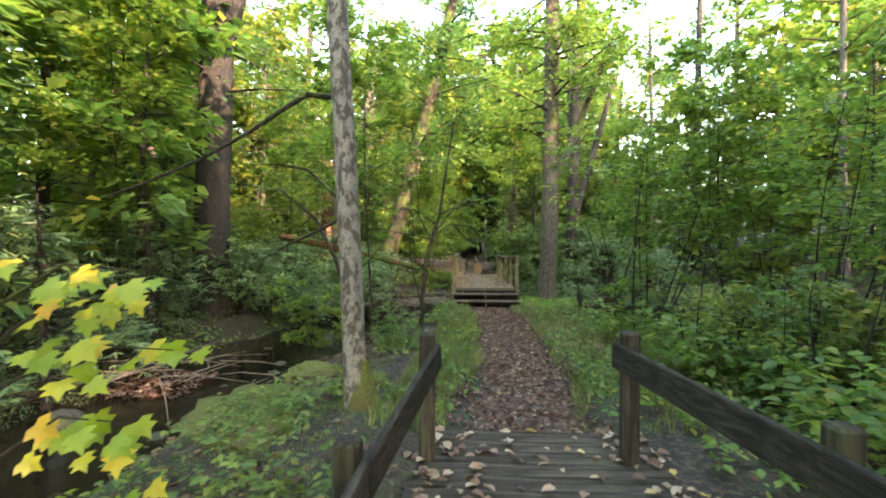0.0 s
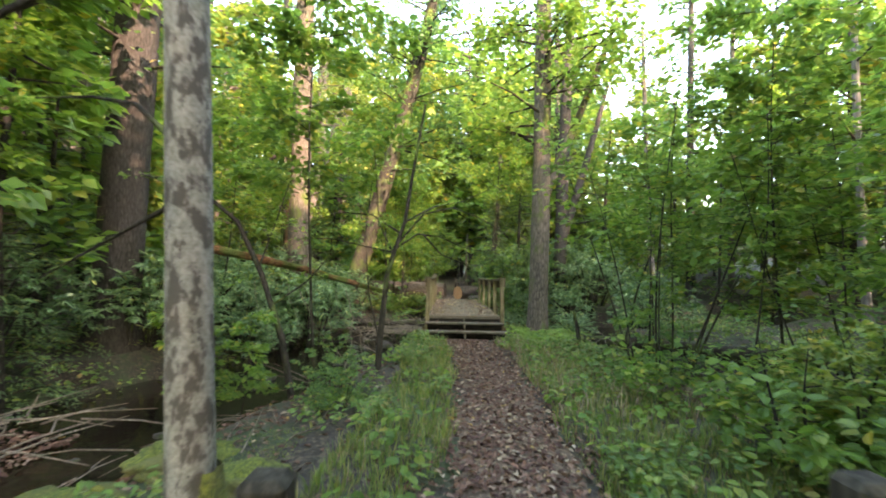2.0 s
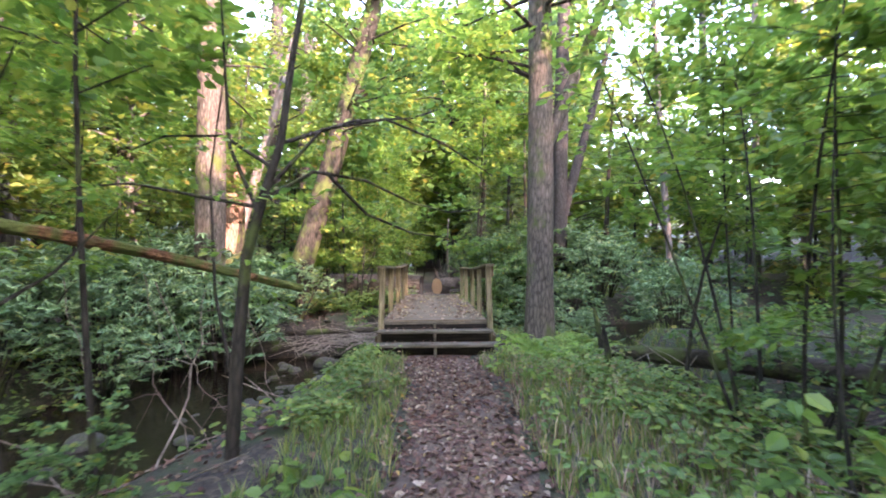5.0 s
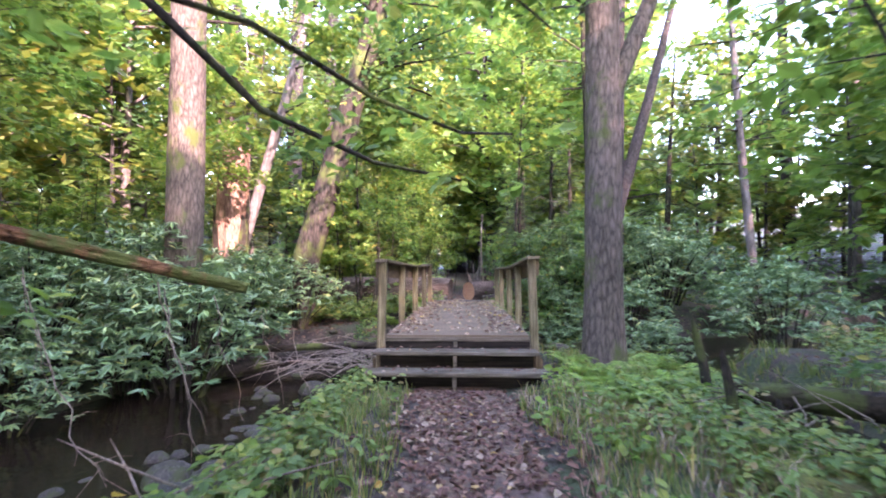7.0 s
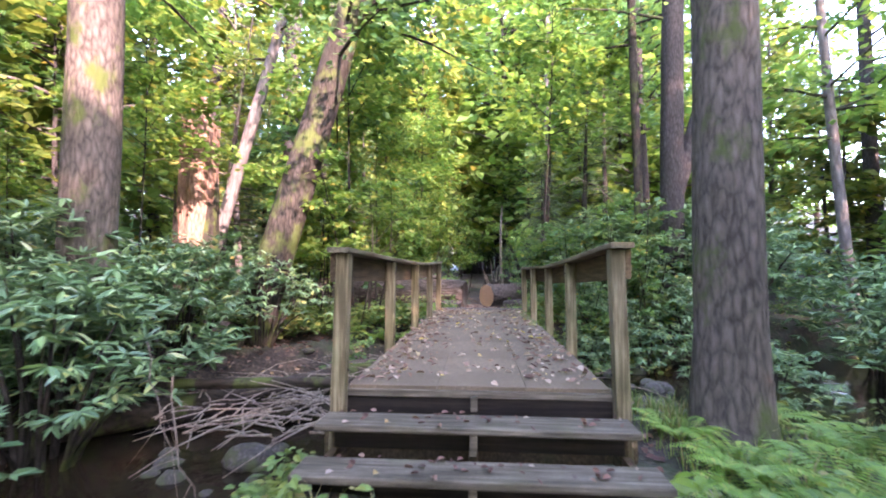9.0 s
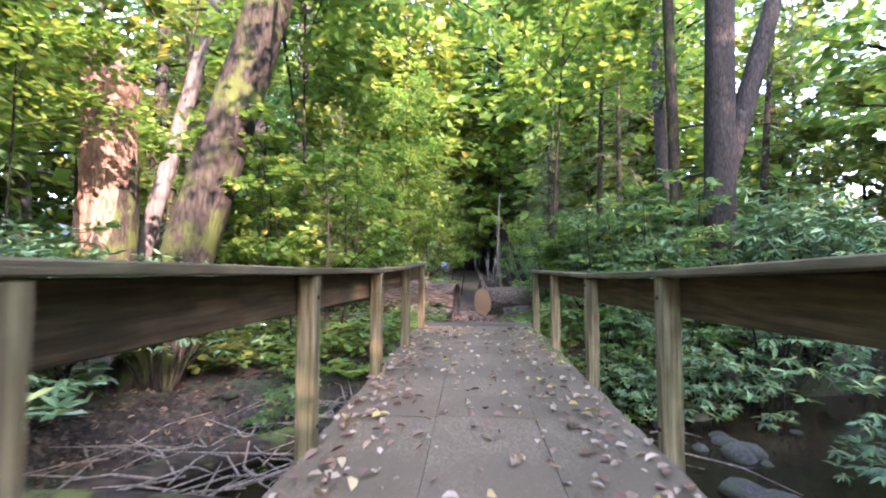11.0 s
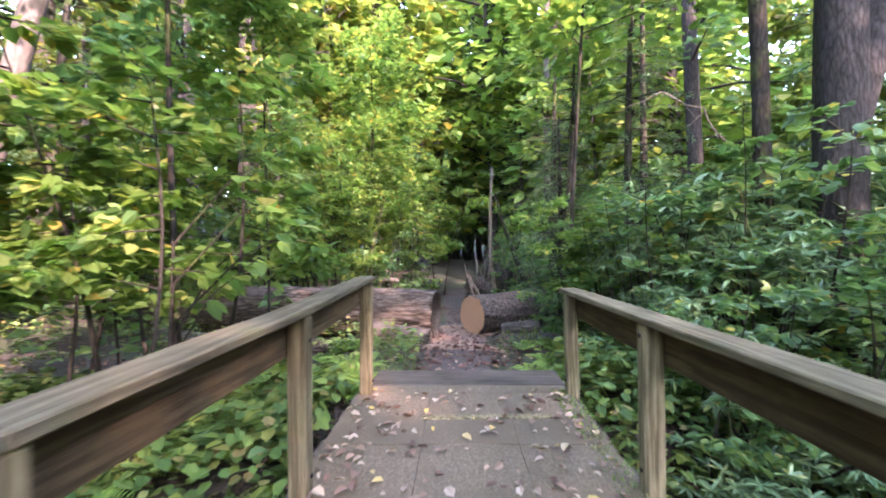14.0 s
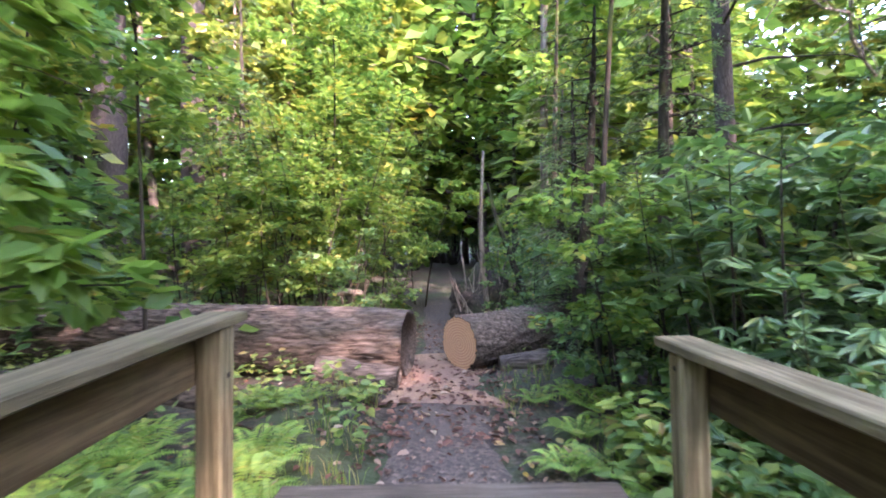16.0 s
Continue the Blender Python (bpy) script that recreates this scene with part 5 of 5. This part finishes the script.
def scatter(name, label, category, n, region, leaf, shape, aspect, mat, seed, tall=0.25, clump=6, keep=None, upright=0.0, bank=1.7, gap=-0.12):
    """Many small plants as one sheet of stuff: clumps of leaves on the ground inside a region."""
    rng = np.random.default_rng(seed)
    x0, x1, y0, y1 = region
    X, Y = rng.uniform(x0, x1, n), rng.uniform(y0, y1, n)
    d, c = to_line(X, Y, PATH_LINE), np.minimum(to_line(X, Y, CREEK) - bank, to_line(X, Y, SIDE_CREEK) - 0.5)
    patch = np.array([noise.noise((x * 0.7, y * 0.7, seed)) for x, y in zip(X, Y)])
    ok = (d > 0.62 + 0.2 * patch) & (c > 0) & (patch > gap)
    ok &= ~((np.abs(X) < 1.15) & (Y > -0.85) & (Y < 7.0)) & ~((X > -1.6) & (X < 1.0) & (Y < -10.9))
    if keep:
        ok &= keep(X, Y, d)
    X, Y = X[ok], Y[ok]
    Z = land(X, Y)
    H = tall * rng.uniform(0.35, 1.0, len(X))
    Ps, Ds, Ns, Ls = [], [], [], []
    for k in range(clump):
        a = rng.uniform(0, 6.28, len(X))
        r = rng.uniform(0.2, 1.0, len(X)) * leaf
        h = H * rng.uniform(0.5, 1.0, len(X))
        if upright:
            Ps.append(np.stack([X + np.cos(a) * r * 0.5, Y + np.sin(a) * r * 0.5, Z - 0.01], 1))
            Ds.append(np.stack([np.cos(a) * 0.5, np.sin(a) * 0.5, np.full(len(X), upright)], 1))
            Ns.append(np.stack([-np.cos(a), -np.sin(a), np.full(len(X), 0.4)], 1))
            Ls.append(h)
        else:
            Ps.append(np.stack([X + np.cos(a) * r * 0.6, Y + np.sin(a) * r * 0.6, Z + h], 1))
            Ds.append(np.stack([np.cos(a), np.sin(a), rng.uniform(-0.5, 0.2, len(X))], 1))
            Ns.append(np.array([0, 0, 1.0])[None] + rng.normal(0, 0.35, (len(X), 3)))
            Ls.append(leaf * rng.uniform(0.6, 1.2, len(X)))
    me = leaf_mesh(name, np.concatenate(Ps), np.concatenate(Ds), np.concatenate(Ns), np.concatenate(Ls), shape, aspect, mat)
    return tagged(place(name, me), label, category, kind="stuff")


scatter("undergrowth", "low leafy green plants beside the path", "undergrowth", 3700, (-3.4, 3.6, -12.6, -0.4), 0.08, OVAL, 0.6, M_COVER, 1, 0.32, 7, lambda x, y, d: (x > np.where(y > -6.0, -1.42, np.where(y > -9.2, -2.2, -2.7))) & (np.hypot(x + 1.9, y + 10.6) > 0.75) & ((x < 2.7) | (y < -5.5)) & ((x < 0.5) | (y < -7) | (np.modf(np.abs(x * 37.7 + y * 91.3))[0] > 0.55)), 0.0, 1.6, 0.04)
scatter("undergrowth", "sparse bright seedlings along the path", "undergrowth", 700, (-2.4, 3.4, -12.0, -0.6), 0.1, OVAL, 0.7, M_LEAF, 25, 0.3, 5)
scatter("undergrowth", "leafy plants on the mossy creek bank", "undergrowth", 170, (-3.3, -2.2, -12.2, -9.4), 0.085, OVAL, 0.5, M_COVER, 27, 0.3, 6, None, 0.0, 1.1, -0.5)
scatter("moss", "yellow-green moss tufts on the creek bank", "moss", 5200, (-4.3, -1.9, -12.2, -8.0), 0.05, BLADE, 0.16, M_GRASS, 26, 0.06, 4, None, 0.7, 1.0, -0.6)
scatter("undergrowth", "low leafy plants on the far creek bank", "undergrowth", 2600, (-10, -5.5, -13, 4), 0.11, OVAL, 0.6, M_COVER, 2, 0.5, 6)
scatter("undergrowth", "low leafy plants under trees beyond the ditch", "undergrowth", 3000, (3.0, 10, -13, 4), 0.11, OVAL, 0.6, M_COVER, 3, 0.55, 6, lambda x, y, d: (x > 5.1) | (y < -5.5) | (y > -0.4))
scatter("undergrowth", "leafy green plants beyond the bridge", "undergrowth", 4200, (-9, 9, 6.9, 20), 0.1, OVAL, 0.6, M_COVER, 4, 0.5, 6)
scatter("undergrowth", "far leafy forest floor plants", "undergrowth", 2600, (-26, 26, 8, 46), 0.27, DIAMOND, 0.65, M_LEAF_MID, 5, 1.3, 8, lambda x, y, d: (d > 2.5))
scatter("undergrowth", "far leafy plants at the sides of the valley", "undergrowth", 2800, (-26, 26, -16, 12), 0.26, DIAMOND, 0.65, M_LEAF_MID, 6, 1.3, 8, lambda x, y, d: (d > 8.5))
scatter("grass", "thin green grass along the path edge", "grass", 11000, (-1.9, 2.9, -10.9, -0.6), 0.05, BLADE, 0.045, M_GRASS, 7, 0.26, 5, lambda x, y, d: d < np.where(x > 0, 2.4, 1.5), 1.0, 1.5, -0.4)
scatter("grass", "thin green grass along the path beyond the bridge", "grass", 2600, (-1.9, 2.0, 7.0, 15), 0.05, BLADE, 0.045, M_GRASS, 8, 0.22, 5, lambda x, y, d: d < 1.4, 1.0, 1.5, -0.4)
scatter("undergrowth", "broad-leaved green plants under the bridge rail", "undergrowth", 620, (-4.6, -1.2, 5.1, 7.3), 0.13, OVAL, 0.75, M_COVER, 21, 0.5, 7, None, 0.0, 0.9, -0.4)
scatter("undergrowth", "broad-leaved green plants beside the bridge end", "undergrowth", 900, (1.2, 3.8, 5.4, 8.4), 0.13, OVAL, 0.6, M_COVER, 22, 0.55, 7, None, 0.0, 1.2, -0.4)
scatter("undergrowth", "bright leafy shrubs low beside the ditch", "undergrowth", 1500, (1.6, 6.5, -12.5, -6.5), 0.12, OVAL, 0.65, M_LEAF, 23, 0.95, 8, None, 0.0, 1.0, -0.2)
scatter("undergrowth", "leafy plants round the old rotten log", "undergrowth", 380, (1.8, 3.1, -6.0, -0.6), 0.09, OVAL, 0.6, M_COVER, 28, 0.36, 7, None, 0.0, 1.4, -0.5)
scatter("undergrowth", "leafy plants trailing down the stony bank", "undergrowth", 380, (-1.5, -1.0, -4.6, -0.3), 0.08, OVAL, 0.6, M_COVER, 29, 0.3, 7, None, 0.0, 1.2, -0.5)
scatter("grass", "dry tan grass stalks beside the path", "grass", 1500, (0.7, 3.6, -7.5, -0.7), 0.06, BLADE, 0.05, M_DRYLEAF, 30, 0.3, 4, None, 1.0, 1.5, -0.5)
scatter("grass", "lush bright grass and sedge under the oak", "grass", 2200, (1.3, 5.5, -0.6, 4.2), 0.07, BLADE, 0.05, M_GRASS, 9, 0.32, 5, None, 1.0)


def fallen(name, label, n, region, zfun, seed, size=(0.045, 0.085), keep=None, mat=None):
    rng = np.random.default_rng(seed)
    x0, x1, y0, y1 = region
    X, Y = rng.uniform(x0, x1, n), rng.uniform(y0, y1, n)
    if keep:
        k = keep(X, Y, rng)
        X, Y = X[k], Y[k]
    a = rng.uniform(0, 6.28, len(X))
    P = np.stack([X, Y, zfun(X, Y) + rng.uniform(0.006, 0.02, len(X))], 1)
    D = np.stack([np.cos(a), np.sin(a), rng.normal(0, 0.22, len(X))], 1)
    N = np.array([0, 0, 1.0])[None] + rng.normal(0, 0.28, (len(X), 3))
    L = rng.uniform(*size, len(X))
    curl = (OVAL[0] * np.array([1, 1, 2.2]), OVAL[1])
    return tagged(place(name, leaf_mesh(name, P, D, N, L, curl, 0.62, mat or M_DEADLEAF)), label, "leaves", kind="stuff")


fallen("fallen_leaves", "dark wet leaves matted on the creek bank", 4600, (-5.2, -1.2, -10.5, 5.2), land, 14, (0.05, 0.11), lambda x, y, r: (to_line(x, y, CREEK) > 1.35) & (to_line(x, y, CREEK) < 3.0))
fallen("fallen_leaves", "reddish leaves heaped at the creek edge", 420, (-6.9, -5.4, -7.9, -6.4), lambda x, y: np.maximum(land(x, y), WATER_Z) + 0.02, 15, (0.06, 0.13))
path_top = lambda x, y: land(x, y) + 0.02
fallen("fallen_leaves", "brown and tan fallen leaves covering the path", 9500, (-1.0, 1.1, -10.9, -0.75), path_top, 1, (0.04, 0.085), lambda x, y, r: to_line(x, y, PATH_LINE) < 0.62 + 0.25 * r.uniform(-1, 1, len(x)))
fallen("fallen_leaves", "brown leaves scattered on the far path", 1500, (-1.1, 1.3, 7.1, 15), path_top, 2, (0.04, 0.08), lambda x, y, r: to_line(x, y, PATH_LINE) < 0.8)
fallen("fallen_leaves", "dry leaves lying on the forest floor", 9000, (-6, 6, -13, 14), land, 3, (0.05, 0.1), lambda x, y, r: (to_line(x, y, PATH_LINE) > 0.6) & (to_line(x, y, CREEK) > 1.2) & ~((np.abs(x) < 1.1) & (y > -0.8) & (y < 7)))
fallen("bark_chips", "reddish bark chips strewn over the path by the logs", 200, (-0.65, 0.85, 8.4, 10.9), path_top, 9, (0.05, 0.13))
deck_top = lambda x, y: np.full(np.shape(x), DECK_Z + 0.014)
edge = lambda x, y, r: r.uniform(0, 1, len(x)) < 0.16 + 0.84 * smooth(0.12, 0.85, np.abs(x + 0.1)) * (0.45 + 0.55 * (x < 0))
fallen("fallen_leaves", "tan fallen leaves scattered on the bridge deck", 2000, (-0.93, 0.93, 0.03, LEN - 0.05), deck_top, 4, (0.035, 0.095), edge, M_DRYLEAF)
fallen("fallen_leaves", "yellow and brown leaves on the old bridge deck", 900, (-1.2, 0.72, -15.8, -10.95), lambda x, y: np.full(np.shape(x), OLD_Z + 0.012), 5, (0.05, 0.12), lambda x, y, r: r.uniform(0, 1, len(x)) < 0.25 + 0.75 * smooth(0.1, 0.8, np.abs(x + 0.25)), M_DRYLEAF)
for (y, z) in ((-0.34, 0.43), (-0.66, 0.242)):
    fallen("fallen_leaves", "few leaves lying on the step", 40, (-0.98, 0.98, y - 0.13, y + 0.13), lambda x, yy, z=z: np.full(np.shape(x), z), 6, (0.03, 0.07))

rng = np.random.default_rng(31)
mx, my = rng.uniform(0.80, 0.975, 700), rng.uniform(3.9, 6.75, 700)
mz = np.full(700, DECK_Z + 0.003)
ma = rng.uniform(0, 6.28, 700)
moss_strip = leaf_mesh("moss", np.stack([mx, my, mz], 1), np.stack([np.cos(ma), np.sin(ma), np.full(700, 0.8)], 1), np.stack([-np.cos(ma), -np.sin(ma), np.full(700, 0.5)], 1), rng.uniform(0.015, 0.045, 700), BLADE, 0.3, M_GRASS)
tagged(place("moss", moss_strip), "olive moss growing along the deck edge", "moss", kind="stuff")

# ---- stones in and beside the creek ----
def stone_mesh(seed):
    bm = bmesh.new()
    bmesh.ops.create_icosphere(bm, subdivisions=2, radius=1.0)
    for v in bm.verts:
        n = v.co.normalized()
        v.co = n * (1 + 0.28 * noise.noise(n * 1.3 + Vector((seed * 3.1, 0, 0))) + 0.1 * noise.noise(n * 4 + Vector((seed, 5, 0))))
        v.co.z *= 0.62
    me = bpy.data.meshes.new("stone")
    bm.to_mesh(me)
    bm.free()
    me.shade_smooth()
    me.materials.append(M_STONE)
    return me


stones = [stone_mesh(i) for i in range(6)]
rt = random.Random(12)
for i in range(215):
    if i >= 150:
        x, y = rt.uniform(-2.7, -1.5), rt.uniform(-3.3, -0.5)
    elif i < 40 or i >= 120:
        x, y = rt.uniform(-3.4, -1.7), rt.uniform(-4.2, 1.6)
    elif i < 78:
        x, y = rt.uniform(1.2, 4.6), rt.uniform(2.4, 5.8)
    elif i < 96:
        x, y = rt.uniform(-3.2, -1.1), rt.uniform(1.8, 5.0)
    else:
        x, y = rt.uniform(-6.5, -3.2), rt.uniform(-10, -2)
    if float(to_line(np.array([x]), np.array([y]), CREEK)[0]) > 2.4:
        continue
    s = rt.uniform(0.04, 0.13) if rt.random() < 0.88 else rt.uniform(0.15, 0.26)
    ob = place("stone", stones[i % 6])
    ob.matrix_basis = pose(x, y, max(land_z(x, y), WATER_Z - 0.04) + s * 0.34, 0, 0, rt.uniform(0, 360)) @ Matrix.Diagonal((s * rt.uniform(0.9, 1.4), s, s * rt.uniform(0.7, 1.1), 1))
    tagged(ob, "rounded damp creek stone with moss", "stone", "creek stones")

for (x, y, s) in [(-1.68, -1.95, 0.17), (-2.05, -2.3, 0.12), (-1.95, -1.3, 0.15), (-2.4, -1.7, 0.13), (-2.3, -0.8, 0.18), (2.05, 2.9, 0.3), (2.6, 3.3, 0.22), (1.75, 3.5, 0.2)]:
    ob = place("stone", stones[int(s * 100) % 6])
    ob.matrix_basis = pose(x, y, max(land_z(x, y), WATER_Z - 0.03) + s * 0.2, 0, 0, s * 4000) @ Matrix.Diagonal((s * 1.25, s, s, 1))
    tagged(ob, "large rounded creek stone with moss on top", "stone", "creek stones")

# ---- dead twigs and brush ----
def brush(name, label, spots, seed, r=0.012, length=(0.4, 1.1), flat=0.25):
    rng = random.Random(seed)
    for (x, y, z, n, rad) in spots:
        e = thing(name, label, "branches", "brush piles", (x, y, z))
        for k in range(n):
            a = Vector((rng.uniform(-rad, rad), rng.uniform(-rad, rad), rng.uniform(0, 0.12)))
            az, L = rng.uniform(0, 6.28), rng.uniform(*length)
            b = a + Vector((math.cos(az) * L, math.sin(az) * L, rng.uniform(-flat, flat) * L))
            mid = a.lerp(b, 0.5) + Vector((rng.uniform(-0.06, 0.06), rng.uniform(-0.06, 0.06), rng.uniform(0, 0.08)))
            place("stick", Wood().tube([a, mid, b], [r, r * 0.8, r * 0.35], 5, seed=k).mesh("stick", M_TWIG), e)


brush("brush_pile", "tangled grey dead sticks washed up by the bridge", [(-1.75, 4.4, -0.15, 34, 0.6), (-2.9, 3.4, -0.35, 30, 0.7), (-2.9, 1.5, -0.2, 30, 0.7), (-1.55, 3.1, -0.2, 46, 0.55), (-1.5, 1.0, -0.05, 40, 0.55), (-2.1, 2.4, -0.2, 30, 0.6), (1.6, 4.0, -0.35, 14, 0.5)], 1)
brush("brush_pile", "bare dead twigs beside the path", [(3.7, -2.7, -0.35, 22, 0.7), (4.2, -4.0, -0.4, 18, 0.7), (3.5, -3.9, -0.2, 14, 0.5), (-1.55, -3.6, -0.05, 12, 0.35), (3.2, -1.7, 0.1, 14, 0.6), (3.0, -6.2, -0.1, 10, 0.6)], 2, 0.01, (0.4, 0.9), 0.6)
brush("brush_pile", "thin grey dead twigs tangled on the creek bank", [(-3.0, -6.6, -0.3, 26, 0.7), (-2.6, -5.3, -0.2, 22, 0.6), (-3.4, -8.2, -0.2, 20, 0.6), (-2.3, -8.3, 0.0, 14, 0.5)], 7, 0.009, (0.4, 1.2), 0.5)
brush("brush_pile", "reddish dead branches and leaves at the creek edge", [(-6.0, -7.2, -0.3, 26, 0.8)], 3, 0.014, (0.6, 1.8), 0.15)


def dead_branch(label, pts, r, twigs=6, seed=0):
    rng = random.Random(seed)
    e = thing("dead_branch", label, "branch", "bare dead branches", tuple(pts[0]))
    o = Vector(pts[0])
    q = []
    for p, p2 in zip(pts, pts[1:]):
        for f in (0, 0.33, 0.67):
            q.append(Vector(p).lerp(Vector(p2), f) - o + Vector((rng.uniform(-0.04, 0.04), rng.uniform(-0.04, 0.04), rng.uniform(-0.03, 0.03))) * (1 if q else 0))
    q.append(Vector(pts[-1]) - o)
    r *= 0.55
    n = len(q)
    place("limb", Wood().tube(q, [r * (1 - 0.75 * i / (n - 1)) for i in range(n)], 7, 0.08, seed=seed).mesh("limb", M_TWIG), e)
    for k in range(twigs):
        i = rng.randrange(1, n)
        a = q[i - 1].lerp(q[i], rng.random())
        b = a + Vector((rng.uniform(-0.35, 0.35), rng.uniform(-0.3, 0.3), rng.uniform(-0.45, 0.1)))
        place("twig", Wood().tube([a, a.lerp(b, 0.5) + Vector((0.02, 0, 0.03)), b], [r * 0.45, r * 0.3, r * 0.12], 5, seed=k).mesh("twig", M_TWIG), e)
    return e


dead_branch("pale bare branch hanging down over the creek", [(-2.9, -1.9, 1.35), (-2.75, -1.9, 0.8), (-2.55, -1.95, 0.35), (-2.45, -2.0, -0.1), (-2.2, -2.0, -0.4)], 0.018, 7, 1)
dead_branch("pale bare branch hanging down over the creek", [(-3.9, -2.3, 1.4), (-3.5, -2.4, 0.6), (-3.2, -2.5, 0.1), (-2.8, -2.6, -0.3)], 0.018, 7, 2)
dead_branch("bare pale stick leaning over the water", [(-2.35, -5.3, -0.35), (-2.2, -4.9, 0.3), (-2.25, -4.4, 0.9), (-2.4, -4.0, 1.4)], 0.022, 8, 3)
dead_branch("bare pale stick leaning over the water", [(-2.2, -4.4, -0.4), (-2.5, -4.5, 0.4), (-2.7, -4.6, 1.0)], 0.016, 8, 4)
for i, (x, y, z) in enumerate([(-2.5, -1.6, 1.2), (-3.3, -1.2, 1.25), (-4.3, -1.9, 1.5), (-2.1, -0.4, 0.7), (-2.9, 0.4, 0.8), (-4.6, -3.0, 1.5)]):
    dead_branch("thin pale dead branch hanging over the water", [(x, y, z), (x + 0.1, y - 0.05, z - 0.45), (x + 0.3, y - 0.1, z - 0.85), (x + 0.42, y - 0.15, z - 1.25)], 0.013, 5, 20 + i)
dead_branch("long pale stick lying by the bridge", [(1.25, 2.9, -0.15), (1.6, 2.2, -0.2), (1.9, 1.4, -0.1)], 0.02, 5, 6)
dead_branch("bare curved branch high over the path", [(3.4, 8.4, 3.2), (3.0, 8.2, 3.6), (2.4, 8.0, 3.7), (1.9, 7.9, 3.5)], 0.025, 5, 7)

# maple branch reaching in beside the old bridge
maple = thing("maple_branch", "maple twigs with yellow-green lobed leaves turning orange", "branch", "", (-3.6, -12.6, -0.2))
rm = np.random.default_rng(3)
mw = Wood()
Ps, Ds, Ns, Ls = [], [], [], []
for (zz, xx, yy, n) in [(0.75, 0.95, -0.05, 16), (1.15, 0.9, 0.05, 18), (1.55, 1.1, 0.1, 18), (2.0, 1.0, 0.0, 16), (0.5, 0.8, -0.1, 14), (1.8, 0.7, 0.3, 14)]:
    place("twig", Wood().tube([(0, 0, zz - 0.3), (xx * 0.55, yy * 0.5, zz + 0.04), (xx, yy, zz)], [0.012, 0.008, 0.003], 5).mesh("twig", M_STEM), maple)
    for k in range(n):
        t = rm.uniform(0.35, 1.05)
        Ps.append((xx * t, yy * t + rm.uniform(-0.22, 0.22), zz + rm.uniform(-0.14, 0.08)))
        Ds.append((rm.uniform(0.0, 1.0), rm.uniform(-1.0, 0.4), rm.uniform(-0.8, -0.1)))
        Ns.append((rm.uniform(-0.3, 0.3), -0.7, 0.8)), Ls.append(rm.uniform(0.10, 0.15))
mw.tube([(0, 0, -0.6), (0.02, 0.05, 0.8), (0, 0, 1.9)], [0.02, 0.016, 0.008], 6)
place("stem", mw.mesh("stem", M_STEM), maple)
tagged(place("leaves", leaf_mesh("leaves", Ps, Ds, Ns, Ls, MAPLE, 1.0, M_MAPLE), maple), kind="stuff")

# broad-leaved twig reaching over the handrail
hazel = thing("hazel_branch", "low twig with broad soft green leaves over the handrail", "branch", "", (-2.3, 5.9, land_z(-2.3, 5.9)))
hz = -land_z(-2.3, 5.9)
Ps, Ds, Ns, Ls = [], [], [], []
for (x, y, z, n) in [(1.3, -0.35, 2.1, 11), (1.15, -0.15, 2.4, 9), (1.0, -0.55, 1.85, 9), (0.9, 0.2, 2.7, 9), (0.75, -0.1, 2.0, 8)]:
    a, b = Vector((0.1, 0, hz + z - 0.75)), Vector((x, y, hz + z))
    place("twig", Wood().tube([(0, 0, -0.1), a, a.lerp(b, 0.5) + Vector((0, 0, 0.12)), b], [0.014, 0.011, 0.007, 0.003], 5).mesh("twig", M_STEM), hazel)
    for k in range(n):
        p = a.lerp(b, rm.uniform(0.35, 1.05)) + Vector((0, 0, 0.06))
        Ps.append((p.x, p.y + rm.uniform(-0.18, 0.18), p.z + rm.uniform(-0.06, 0.06)))
        Ds.append((rm.uniform(0.0, 1.0), rm.uniform(-0.9, 0.7), rm.uniform(-0.6, 0.0)))
        Ns.append((rm.uniform(-0.3, 0.3), rm.uniform(-0.4, 0.2), 1.0)), Ls.append(rm.uniform(0.11, 0.18))
tagged(place("leaves", leaf_mesh("leaves", Ps, Ds, Ns, Ls, OVAL, 0.78, M_LEAF), hazel), kind="stuff")

# ---- deck pieces, last ----
rd = random.Random(4)


def board_mesh(w, l, h, mat, name):
    bm = bar((0, -l / 2, 0), (0, l / 2, 0), w, h, 0.002)
    me = bpy.data.meshes.new(name)
    bm.to_mesh(me)
    bm.free()
    me.materials.append(mat)
    return me


cols = [(-0.97, -0.30), (-0.297, 0.36), (0.363, 0.97)]
for c, (a, b) in enumerate(cols):
    me = board_mesh(b - a, 1.110, 0.03, M_DECK, "deck_panel")
    for i in range(6):
        ob = place("deck_panel", me, bridge)
        ob.location = ((a + b) / 2, 0.5625 + i * 1.112, DECK_Z - 0.014 + rd.uniform(-0.003, 0.003))
        ob.rotation_euler = (rd.uniform(-0.002, 0.002), rd.uniform(-0.003, 0.003), 0)
plank = board_mesh(2.02, 0.2, 0.045, M_DECKEDGE, "deck_plank")
for i in range(33):
    ob = place("deck_plank", plank, bridge)
    ob.location = (rd.uniform(-0.012, 0.012), 0.1 + i * 0.2045, DECK_Z - 0.054)
op = board_mesh(1.95, 0.192, 0.045, M_OLDPLANK, "deck_plank")
for i in range(25):
    ob = place("deck_plank", op, old_bridge)
    ob.location = (-0.28 - i * 0.004 + rd.uniform(-0.02, 0.02), -11.05 - i * 0.196, OLD_Z - 0.025 + rd.uniform(-0.004, 0.004))
    ob.rotation_euler = (0, 0, rd.uniform(-0.01, 0.01))
